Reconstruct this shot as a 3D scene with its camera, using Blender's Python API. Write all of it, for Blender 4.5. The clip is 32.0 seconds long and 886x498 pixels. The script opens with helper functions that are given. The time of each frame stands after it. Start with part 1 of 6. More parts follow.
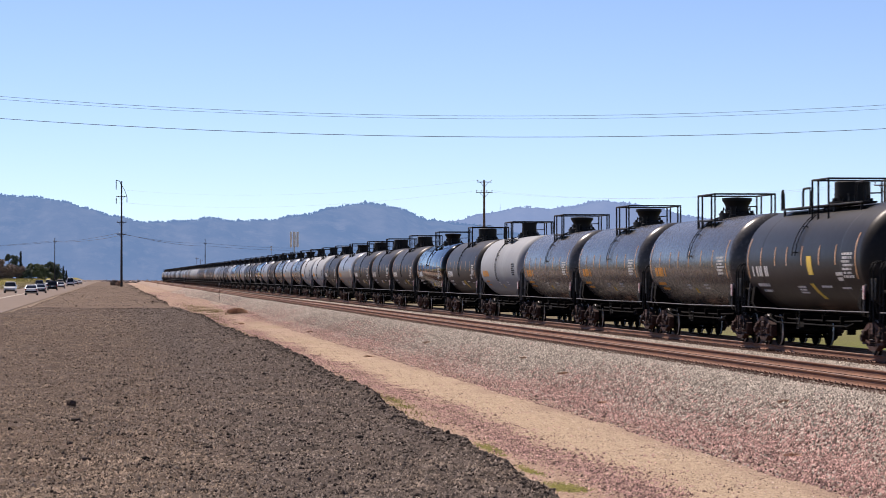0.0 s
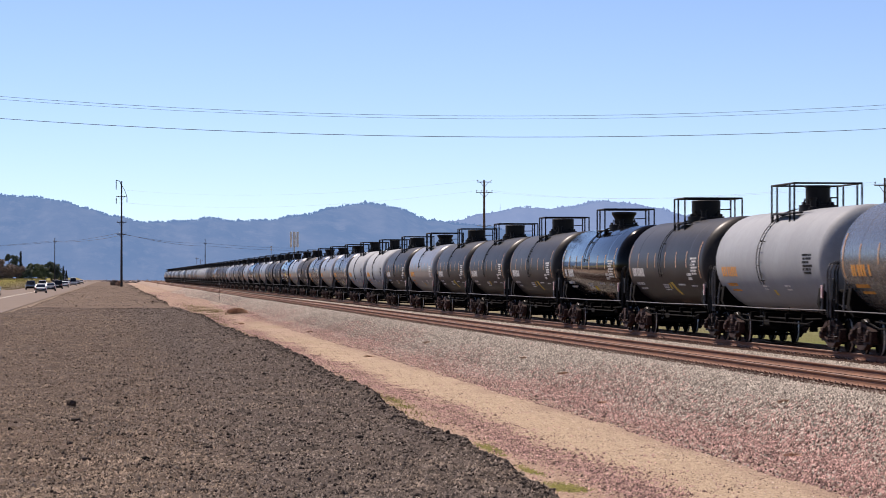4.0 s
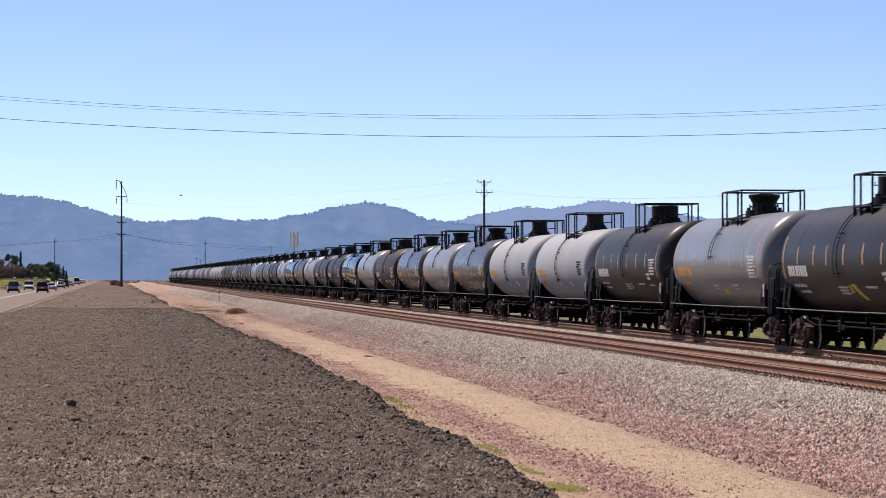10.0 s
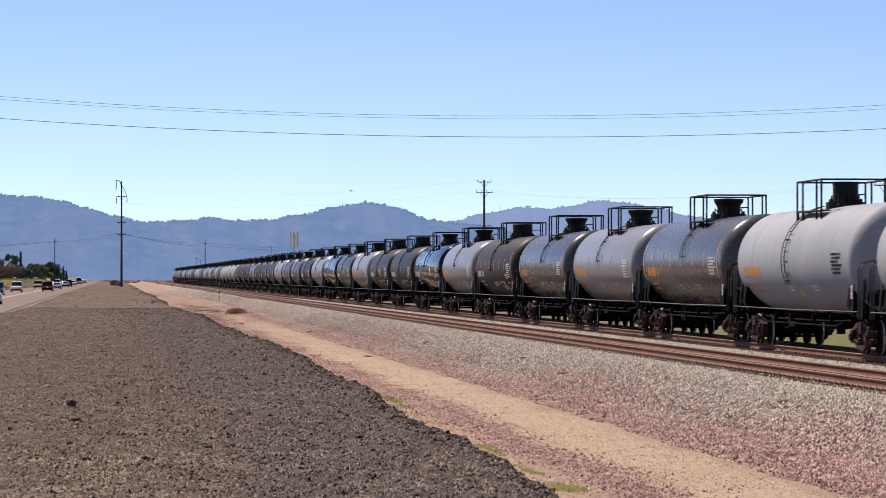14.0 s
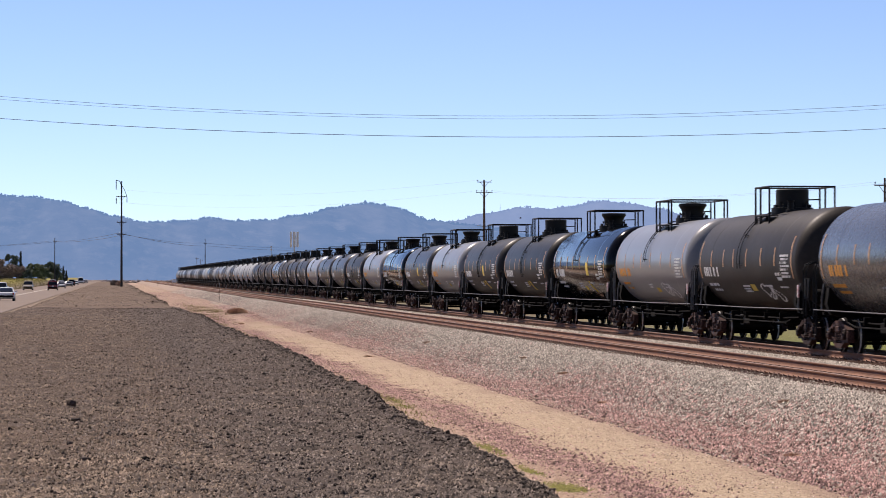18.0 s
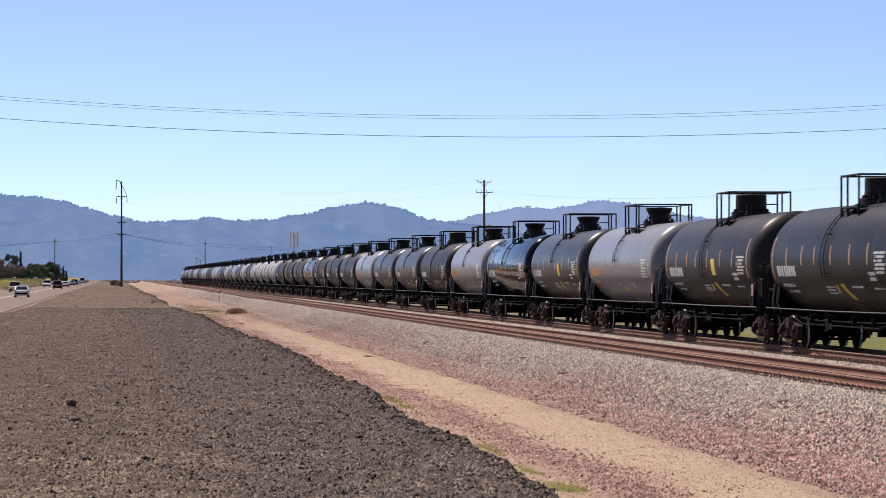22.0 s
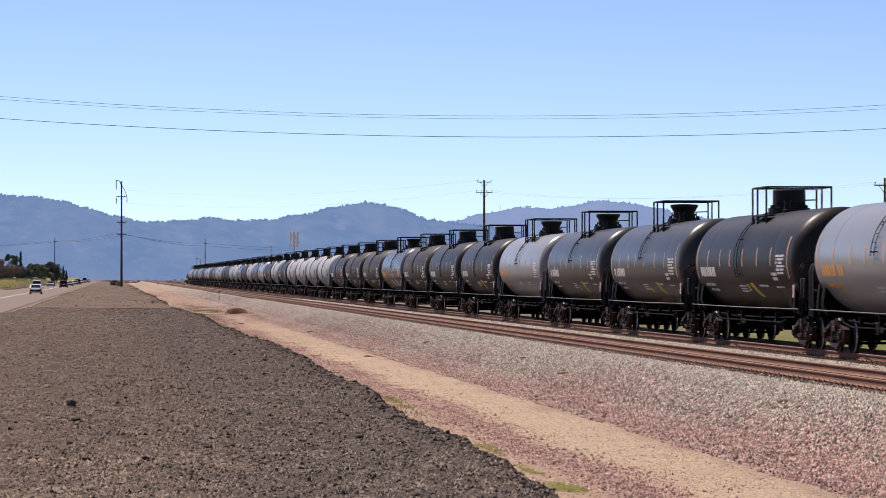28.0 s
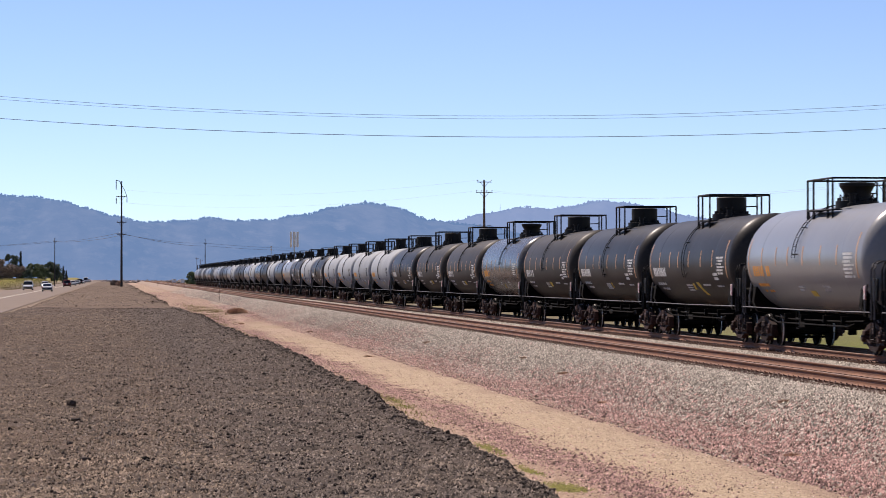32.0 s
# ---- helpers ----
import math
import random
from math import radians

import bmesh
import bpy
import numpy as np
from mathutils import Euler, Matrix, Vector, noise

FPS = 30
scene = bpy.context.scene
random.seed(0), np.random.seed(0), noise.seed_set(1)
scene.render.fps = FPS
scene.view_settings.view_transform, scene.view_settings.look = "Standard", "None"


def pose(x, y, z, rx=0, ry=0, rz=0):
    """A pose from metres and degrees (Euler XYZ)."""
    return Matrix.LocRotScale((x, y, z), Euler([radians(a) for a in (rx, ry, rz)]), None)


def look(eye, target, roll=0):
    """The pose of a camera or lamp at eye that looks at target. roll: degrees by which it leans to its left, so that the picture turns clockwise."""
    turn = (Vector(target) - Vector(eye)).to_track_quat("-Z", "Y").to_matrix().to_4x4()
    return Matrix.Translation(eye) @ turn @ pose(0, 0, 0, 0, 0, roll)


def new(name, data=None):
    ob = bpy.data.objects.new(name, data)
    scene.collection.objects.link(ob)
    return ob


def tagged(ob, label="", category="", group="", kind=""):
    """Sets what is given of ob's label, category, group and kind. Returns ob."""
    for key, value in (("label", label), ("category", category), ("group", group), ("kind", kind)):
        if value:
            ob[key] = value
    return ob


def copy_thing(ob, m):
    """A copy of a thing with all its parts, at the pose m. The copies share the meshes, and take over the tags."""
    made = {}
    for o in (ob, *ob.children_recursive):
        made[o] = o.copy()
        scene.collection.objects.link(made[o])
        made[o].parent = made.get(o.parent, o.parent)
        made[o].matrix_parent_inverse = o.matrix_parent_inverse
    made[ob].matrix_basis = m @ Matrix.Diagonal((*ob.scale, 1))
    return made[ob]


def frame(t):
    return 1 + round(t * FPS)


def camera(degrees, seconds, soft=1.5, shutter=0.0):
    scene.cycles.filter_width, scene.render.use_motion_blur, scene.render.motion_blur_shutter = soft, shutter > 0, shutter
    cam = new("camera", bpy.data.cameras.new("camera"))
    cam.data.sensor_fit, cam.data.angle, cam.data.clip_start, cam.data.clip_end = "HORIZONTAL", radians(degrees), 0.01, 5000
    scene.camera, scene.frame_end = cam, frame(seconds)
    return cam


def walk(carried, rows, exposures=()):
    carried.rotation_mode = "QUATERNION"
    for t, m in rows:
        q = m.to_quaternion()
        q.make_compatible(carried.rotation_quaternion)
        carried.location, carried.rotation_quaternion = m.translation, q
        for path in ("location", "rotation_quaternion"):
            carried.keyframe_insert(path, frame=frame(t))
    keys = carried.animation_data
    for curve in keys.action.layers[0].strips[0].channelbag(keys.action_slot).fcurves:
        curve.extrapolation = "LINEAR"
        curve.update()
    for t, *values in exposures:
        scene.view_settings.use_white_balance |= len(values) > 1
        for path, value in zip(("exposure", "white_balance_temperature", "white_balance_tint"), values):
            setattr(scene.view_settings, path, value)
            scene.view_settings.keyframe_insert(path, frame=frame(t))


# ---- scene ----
# A still camera on a low gravel berm beside two railway tracks. x: across the tracks to the right, y: along them, z: up from the sand path.
cam = camera(15.8, 32.0, soft=0.75, shutter=0.35)
EYE = Vector((0.0, 0.0, 3.05))
TURN, TILT, LENS = math.atan(0.10335), math.atan(49 / 5651), 5651.0
view = Matrix.Translation(EYE) @ Matrix.Rotation(-TURN, 4, "Z") @ Matrix.Rotation(math.pi / 2 + TILT, 4, "X")
walk(cam, [(0, view), (32, view)], [(0, 0.38, 6650, 20), (32, 0.38, 6650, 20)])


# ---- light ----
SUN_UP, SUN_SIDE = radians(48), radians(59)  # elevation; turn from square-left of the track towards far
sun = new("sun", bpy.data.lights.new("sun", "SUN"))
sun_dir = Vector((-math.cos(SUN_UP) * math.cos(SUN_SIDE), math.cos(SUN_UP) * math.sin(SUN_SIDE), math.sin(SUN_UP)))
sun.matrix_world = look(sun_dir * 100, (0, 0, 0))
sun.data.energy, sun.data.angle, sun.data.color = 4.75, radians(0.53), (1.0, 0.92, 0.8)
world = bpy.data.worlds.new("sky")
scene.world = world
world.use_nodes = True
sky = world.node_tree.nodes.new("ShaderNodeTexSky")
sky.sky_type, sky.sun_disc, sky.sun_elevation = "NISHITA", False, SUN_UP
sky.sun_rotation = math.atan2(sun_dir.x, sun_dir.y)
sky.altitude, sky.air_density, sky.dust_density, sky.ozone_density = 1800, 0.57, 0.03, 3.4
background = world.node_tree.nodes["Background"]
background.inputs["Strength"].default_value = 0.1
world.node_tree.links.new(sky.outputs["Color"], background.inputs["Color"])


# ---- materials ----
def mixed(tree, factor, a, b):
    node = tree.nodes.new("ShaderNodeMix")
    node.data_type = "RGBA"
    for value, socket in ((a, node.inputs[6]), (b, node.inputs[7])):
        if isinstance(value, tuple):
            socket.default_value = (*value, 1)
        else:
            tree.links.new(value, socket)
    tree.links.new(factor, node.inputs[0])
    return node.outputs[2]


def ramped(tree, value, low, high):
    node = tree.nodes.new("ShaderNodeMapRange")
    node.inputs[1].default_value, node.inputs[2].default_value = low, high
    tree.links.new(value, node.inputs[0])
    return node.outputs[0]


def noisy(tree, scale, detail=4.0, rough=0.6, stretch=None, coords="Object"):
    where = tree.nodes.new("ShaderNodeTexCoord")
    source = where.outputs[coords]
    if stretch:
        turn = tree.nodes.new("ShaderNodeMapping")
        turn.inputs["Scale"].default_value = stretch
        tree.links.new(source, turn.inputs[0])
        source = turn.outputs[0]
    node = tree.nodes.new("ShaderNodeTexNoise")
    node.inputs["Scale"].default_value, node.inputs["Detail"].default_value = scale, detail
    node.inputs["Roughness"].default_value = rough
    tree.links.new(source, node.inputs["Vector"])
    return node.outputs["Fac"]


def surface(name, colour, second=None, scale=3.0, fine=40.0, rough=0.8, metal=0.0, bump=0.0, stretch=None, vary=0.0, spread=0.12,
            islands=False, specular=0.5, third=None, third_scale=0.5, third_low=0.5, third_high=0.65, coat=0.0):
    """A procedural surface: two colours mixed by a coarse and a fine noise, roughness and relief from the fine one."""
    m = bpy.data.materials.new(name)
    m.use_nodes = True
    t = m.node_tree
    shader = t.nodes["Principled BSDF"]
    shader.inputs["Metallic"].default_value = metal
    shader.inputs["Specular IOR Level"].default_value = specular
    shader.inputs["Coat Weight"].default_value = coat
    shader.inputs["Coat Roughness"].default_value = 0.06
    second = second or tuple(c * 0.75 for c in colour)
    big, small = noisy(t, scale, stretch=stretch), noisy(t, fine, 3.0)
    both = t.nodes.new("ShaderNodeMath")
    both.operation = "MULTIPLY_ADD"
    both.inputs[1].default_value = 0.45
    t.links.new(small, both.inputs[0])
    half = t.nodes.new("ShaderNodeMath")
    half.operation = "MULTIPLY"
    half.inputs[1].default_value = 0.55
    t.links.new(big, half.inputs[0])
    t.links.new(half.outputs[0], both.inputs[2])
    out = mixed(t, ramped(t, both.outputs[0], 0.5 - spread, 0.5 + spread), second, colour)
    if third:
        out = mixed(t, ramped(t, noisy(t, third_scale, 5.0, 0.65), third_low, third_high), out, third)
    if vary:
        tone = t.nodes.new("ShaderNodeHueSaturation")
        if islands:
            rnd = t.nodes.new("ShaderNodeNewGeometry").outputs["Random Per Island"]
        else:
            rnd = t.nodes.new("ShaderNodeObjectInfo").outputs["Random"]
        span = t.nodes.new("ShaderNodeMapRange")
        span.inputs[3].default_value, span.inputs[4].default_value = 1 - vary, 1 + vary
        t.links.new(rnd, span.inputs[0])
        t.links.new(span.outputs[0], tone.inputs["Value"])
        t.links.new(out, tone.inputs["Color"])
        out = tone.outputs[0]
    t.links.new(out, shader.inputs["Base Color"])
    gloss = t.nodes.new("ShaderNodeMapRange")
    gloss.inputs[3].default_value, gloss.inputs[4].default_value = rough - min(0.08, rough * 0.13), min(1, rough + min(0.08, rough * 0.13))
    t.links.new(small, gloss.inputs[0])
    t.links.new(gloss.outputs[0], shader.inputs["Roughness"])
    if bump:
        relief = t.nodes.new("ShaderNodeBump")
        relief.inputs["Distance"].default_value = bump
        t.links.new(both.outputs[0], relief.inputs["Height"])
        t.links.new(relief.outputs[0], shader.inputs["Normal"])
    return m


M = {}
M["berm"] = surface("dark_gravelly_earth", (0.1689, 0.128, 0.1014), (0.07237, 0.056, 0.04657), 1.6, 60, 0.95, bump=0.05, third=(0.1496, 0.106, 0.07866), third_scale=0.35, third_low=0.5, third_high=0.75, specular=0.05)
berm_tree = M["berm"].node_tree  # browner towards the road, greyer towards the tracks, with lengthwise streaks
split = berm_tree.nodes.new("ShaderNodeSeparateXYZ")
berm_tree.links.new(berm_tree.nodes.new("ShaderNodeTexCoord").outputs["Object"], split.inputs[0])
streak = berm_tree.nodes.new("ShaderNodeMath")
streak.operation = "MULTIPLY_ADD"
streak.inputs[1].default_value = 1.6
berm_tree.links.new(noisy(berm_tree, 1.1, 4.0, 0.6, (1, 0.05, 1)), streak.inputs[0])
berm_tree.links.new(split.outputs[0], streak.inputs[2])
berm_skin = berm_tree.nodes["Principled BSDF"].inputs["Base Color"]
berm_tone = berm_skin.links[0].from_socket
grey_side = berm_tree.nodes.new("ShaderNodeMix")
grey_side.data_type, grey_side.blend_type = "RGBA", "MULTIPLY"
grey_side.inputs[7].default_value = (0.84, 0.88, 0.93, 1)
berm_tree.links.new(berm_tone, grey_side.inputs[6])
berm_tree.links.new(ramped(berm_tree, streak.outputs[0], 1.2, 2.4), grey_side.inputs[0])
berm_tree.links.new(grey_side.outputs[2], berm_skin)
M["berm_far"] = surface("brown_earth", (0.205, 0.152, 0.115), (0.105, 0.077, 0.06), 0.8, 9, 0.95, bump=0.03, specular=0.05)
M["clod"] = surface("brown_earth_clods", (0.2895, 0.222, 0.1708), (0.111, 0.084, 0.0652), 6, 60, 0.95, vary=0.85, islands=True, specular=0.1)
M["clod_dark"] = surface("dark_stony_clods", (0.2702, 0.222, 0.1884), (0.08492, 0.071, 0.0621), 6, 60, 0.9, vary=0.85, islands=True, specular=0.1)
# near-black tone for dark clods, and for shade painted on the bank's edge
M["clod_edge"] = surface("dark_clods_and_shade", (0.095, 0.075, 0.063), (0.036, 0.029, 0.025), 6, 60, 0.9, vary=0.7, islands=True, specular=0.06)
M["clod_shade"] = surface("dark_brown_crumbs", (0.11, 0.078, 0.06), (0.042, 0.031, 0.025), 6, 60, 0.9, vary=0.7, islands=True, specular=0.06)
M["crumb"] = surface("brown_earth_crumbs", (0.2316, 0.178, 0.1346), (0.08203, 0.063, 0.04968), 6, 60, 0.95, vary=0.85, islands=True, specular=0.05)
M["lump"] = surface("dull_brown_lumps", (0.2171, 0.165, 0.1242), (0.0965, 0.075, 0.05796), 4, 60, 0.95, vary=0.55, islands=True, specular=0.05, third=(0.2316, 0.178, 0.1346), third_scale=0.4, third_low=0.48, third_high=0.66)
M["lump_dark"] = surface("dull_dark_lumps", (0.1833, 0.15, 0.1283), (0.07237, 0.06, 0.05278), 4, 60, 0.95, vary=0.6, islands=True, specular=0.05, third=(0.2268, 0.177, 0.1377), third_scale=0.4, third_low=0.5, third_high=0.7)
M["pebble"] = surface("grey_pebbles", (0.68, 0.58, 0.5), (0.4, 0.32, 0.26), 6, 60, 0.85, vary=0.5, islands=True, specular=0.2)
M["ballast"] = surface("grey_granite_ballast", (0.505, 0.448, 0.384), (0.178, 0.156, 0.133), 5, 50, 0.9, vary=0.65, islands=True, specular=0.15)
M["pink_stone"] = surface("pink_crushed_stone", (0.47, 0.295, 0.262), (0.125, 0.07, 0.062), 5, 50, 0.9, vary=0.85, islands=True, specular=0.15, spread=0.09)
M["rail"] = surface("rusty_rail_steel", (0.24, 0.115, 0.066), (0.135, 0.063, 0.038), 4, 40, 0.75, bump=0.002, stretch=(1, 0.15, 1), specular=0.2)
M["rail_head"] = surface("dull_rail_head", (0.23, 0.12, 0.073), (0.15, 0.075, 0.047), 2, 30, 0.7)
M["tie"] = surface("creosoted_tie_wood", (0.1, 0.052, 0.035), (0.05, 0.028, 0.02), 5, 50, 0.9, bump=0.006, vary=0.35, stretch=(0.3, 3, 3), specular=0.15)
M["iron"] = surface("rusty_iron_fastening", (0.17, 0.08, 0.05), (0.08, 0.04, 0.027), 10, 60, 0.8)
M["asphalt"] = surface("worn_asphalt", (0.235, 0.185, 0.15), (0.19, 0.15, 0.122), 0.4, 12, 0.9, specular=0.1)
M["road_paint"] = surface("road_paint", (0.75, 0.72, 0.6), (0.55, 0.5, 0.4), 2, 20, 0.7)
M["grass"] = surface("green_grass", (0.29, 0.275, 0.075), (0.19, 0.19, 0.05), 1.2, 12, 0.9, vary=0.3, islands=True, specular=0.1)
M["straw"] = surface("dry_grass", (0.34, 0.26, 0.12), (0.2, 0.15, 0.07), 1.2, 12, 0.9, vary=0.35, islands=True, specular=0.1)
M["weed"] = surface("dry_brush", (0.6, 0.39, 0.27), (0.36, 0.225, 0.15), 3, 20, 0.95, vary=0.4, islands=True, specular=0.1)
M["leaf"] = surface("tree_leaves", (0.15, 0.18, 0.07), (0.08, 0.105, 0.045), 1.5, 8, 0.8, vary=0.35, islands=True)
M["leaf_dark"] = surface("dark_conifer_leaves", (0.095, 0.125, 0.075), (0.05, 0.067, 0.042), 1.5, 8, 0.85, vary=0.35, islands=True)
M["moss"] = surface("olive_green_moss", (0.23, 0.215, 0.065), (0.135, 0.13, 0.042), 3, 30, 0.95, vary=0.3, islands=True, specular=0.1)
M["leaf_red"] = surface("russet_tree_leaves", (0.25, 0.175, 0.125), (0.15, 0.105, 0.075), 1.5, 8, 0.8, vary=0.35, islands=True)
M["cypress"] = surface("cypress_leaves", (0.05, 0.066, 0.047), (0.028, 0.037, 0.028), 1.5, 8, 0.85, vary=0.35, islands=True)
M["bark"] = surface("tree_bark", (0.1, 0.07, 0.05), (0.05, 0.035, 0.025), 3, 20, 0.9, bump=0.01)
M["pole_wood"] = surface("weathered_pole_wood", (0.16, 0.10, 0.07), (0.08, 0.05, 0.038), 2, 20, 0.9, bump=0.004, stretch=(3, 3, 0.2))
M["pole_dark"] = surface("dark_treated_pole_wood", (0.035, 0.028, 0.026), (0.018, 0.015, 0.014), 2, 20, 0.85, bump=0.004, stretch=(3, 3, 0.2))
M["wire"] = surface("aluminium_wire", (0.3, 0.3, 0.32), (0.22, 0.22, 0.23), 2, 20, 0.6, metal=0.4)
M["wire_dark"] = surface("dark_insulated_wire", (0.05, 0.05, 0.055), (0.03, 0.03, 0.033), 2, 20, 0.7)
M["galvanised"] = surface("galvanised_steel", (0.45, 0.46, 0.47), (0.33, 0.34, 0.35), 2, 20, 0.5, metal=0.5)
M["insulator"] = surface("glazed_insulator", (0.22, 0.2, 0.2), (0.12, 0.11, 0.11), 4, 30, 0.25)
M["tank_black"] = surface("matte_black_tank_paint", (0.032, 0.0292, 0.028), (0.0224, 0.0204, 0.0196), 0.5, 7, 0.42, specular=0.11, third=(0.04455, 0.04158, 0.04118), third_scale=0.9, third_low=0.5, third_high=0.85, vary=0.25, stretch=(1, 1, 0.35))
M["tank_brown"] = surface("brown_black_tank_paint", (0.046, 0.0385, 0.0325), (0.0322, 0.02695, 0.02275), 0.5, 7, 0.5, specular=0.1, third=(0.0575, 0.04813, 0.04063), third_scale=0.9, third_low=0.5, third_high=0.85, vary=0.2, stretch=(1, 1, 0.35))
M["tank_satin"] = surface("satin_black_tank_paint", (0.05, 0.0475, 0.047), (0.037, 0.0352, 0.0348), 0.5, 7, 0.33, specular=0.2, third=(0.058, 0.055, 0.054), third_scale=0.9, third_low=0.5, third_high=0.85, vary=0.25, stretch=(1, 1, 0.35))
M["tank_gloss"] = surface("glossy_black_tank_paint", (0.006, 0.0052, 0.005), (0.0048, 0.00416, 0.004), 0.5, 7, 0.12, specular=0.17, third=(0.0132, 0.01144, 0.011), third_scale=0.9, third_low=0.5, third_high=0.85, vary=0.1, stretch=(1, 1, 0.35))
M["tank_slate"] = surface("slate_black_tank_paint", (0.084, 0.08, 0.079), (0.062, 0.059, 0.058), 0.5, 7, 0.27, specular=0.29, third=(0.08625, 0.08165, 0.07935), third_scale=0.9, third_low=0.5, third_high=0.85, vary=0.2, stretch=(1, 1, 0.35))
M["tank_grey"] = surface("grey_tank_paint", (0.222, 0.223, 0.228), (0.195, 0.196, 0.2), 0.5, 7, 0.3, specular=0.32, third=(0.24, 0.238, 0.238), third_scale=0.9, third_low=0.45, third_high=0.9, vary=0.12, stretch=(1, 1, 0.35))
M["tank_light"] = surface("pale_grey_tank_paint", (0.325, 0.341, 0.36), (0.273, 0.2864, 0.3024), 0.5, 7, 0.6, specular=0.12, third=(0.2535, 0.266, 0.2808), third_scale=1.3, third_low=0.5, third_high=0.85, vary=0.1, stretch=(1, 1, 0.35))
M["black_steel"] = surface("black_painted_steel", (0.009, 0.008, 0.008), (0.005, 0.005, 0.005), 4, 30, 0.6, specular=0.25, vary=0.3)
M["under_steel"] = surface("grimy_underframe_steel", (0.006, 0.005, 0.0045), (0.003, 0.0025, 0.0025), 4, 30, 0.9, specular=0.1, vary=0.3)
M["truck_iron"] = surface("rust_brown_cast_iron", (0.07, 0.035, 0.029), (0.018, 0.0105, 0.0095), 4, 25, 0.8, specular=0.15, vary=0.5)
M["wheel"] = surface("worn_wheel_steel", (0.014, 0.0105, 0.009), (0.005, 0.004, 0.0035), 5, 30, 0.85, specular=0.12)
M["tread"] = surface("polished_wheel_tread", (0.92, 0.9, 0.88), (0.75, 0.73, 0.7), 4, 30, 0.35, metal=0.3)
M["sill_pipe"] = surface("dusty_sill_rail", (0.13, 0.122, 0.118), (0.05, 0.047, 0.047), 2, 25, 0.6, vary=0.3)
M["mark_white"] = surface("white_stencil_paint", (0.78, 0.77, 0.75), (0.58, 0.57, 0.55), 6, 50, 0.7)
M["mark_orange"] = surface("orange_stencil_paint", (0.86, 0.38, 0.05), (0.62, 0.26, 0.04), 6, 50, 0.7)
M["mark_yellow"] = surface("yellow_label", (0.75, 0.52, 0.06), (0.55, 0.38, 0.05), 6, 50, 0.7)
M["reflector"] = surface("orange_reflector_strip", (0.78, 0.46, 0.22), (0.6, 0.3, 0.14), 6, 50, 0.5)
M["mark_red"] = surface("red_and_white_reflector", (0.75, 0.68, 0.66), (0.5, 0.06, 0.05), 7, 9, 0.4)
M["car_white"] = surface("white_car_paint", (0.75, 0.75, 0.75), (0.7, 0.7, 0.7), 2, 20, 0.25, coat=0.6)
M["car_red"] = surface("dark_red_car_paint", (0.2, 0.022, 0.02), (0.15, 0.017, 0.016), 2, 20, 0.25, coat=0.6)
M["car_black"] = surface("black_car_paint", (0.015, 0.015, 0.017), (0.01, 0.01, 0.011), 2, 20, 0.22, coat=0.6)
M["car_silver"] = surface("silver_car_paint", (0.42, 0.43, 0.45), (0.36, 0.37, 0.39), 2, 20, 0.3, metal=0.4, coat=0.5)
M["car_tan"] = surface("tan_car_paint", (0.4, 0.33, 0.22), (0.35, 0.28, 0.19), 2, 20, 0.3, coat=0.5)
M["car_glass"] = surface("dark_tinted_glass", (0.012, 0.014, 0.016), (0.01, 0.01, 0.012), 2, 20, 0.1)
M["tyre"] = surface("black_rubber", (0.018, 0.018, 0.018), (0.012, 0.012, 0.012), 8, 50, 0.85)
M["lamp_red"] = surface("red_tail_lamp", (0.4, 0.02, 0.015), (0.3, 0.015, 0.01), 4, 30, 0.2)
M["lamp_clear"] = surface("clear_head_lamp", (0.7, 0.7, 0.68), (0.6, 0.6, 0.58), 4, 30, 0.15)
M["stucco"] = surface("tan_stucco", (0.42, 0.36, 0.28), (0.36, 0.3, 0.23), 1, 14, 0.9)
M["white_panel"] = surface("white_panel", (0.78, 0.77, 0.75), (0.68, 0.67, 0.65), 1, 14, 0.6)
M["feather"] = surface("dark_feathers", (0.03, 0.027, 0.025), (0.015, 0.014, 0.013), 8, 50, 0.8)


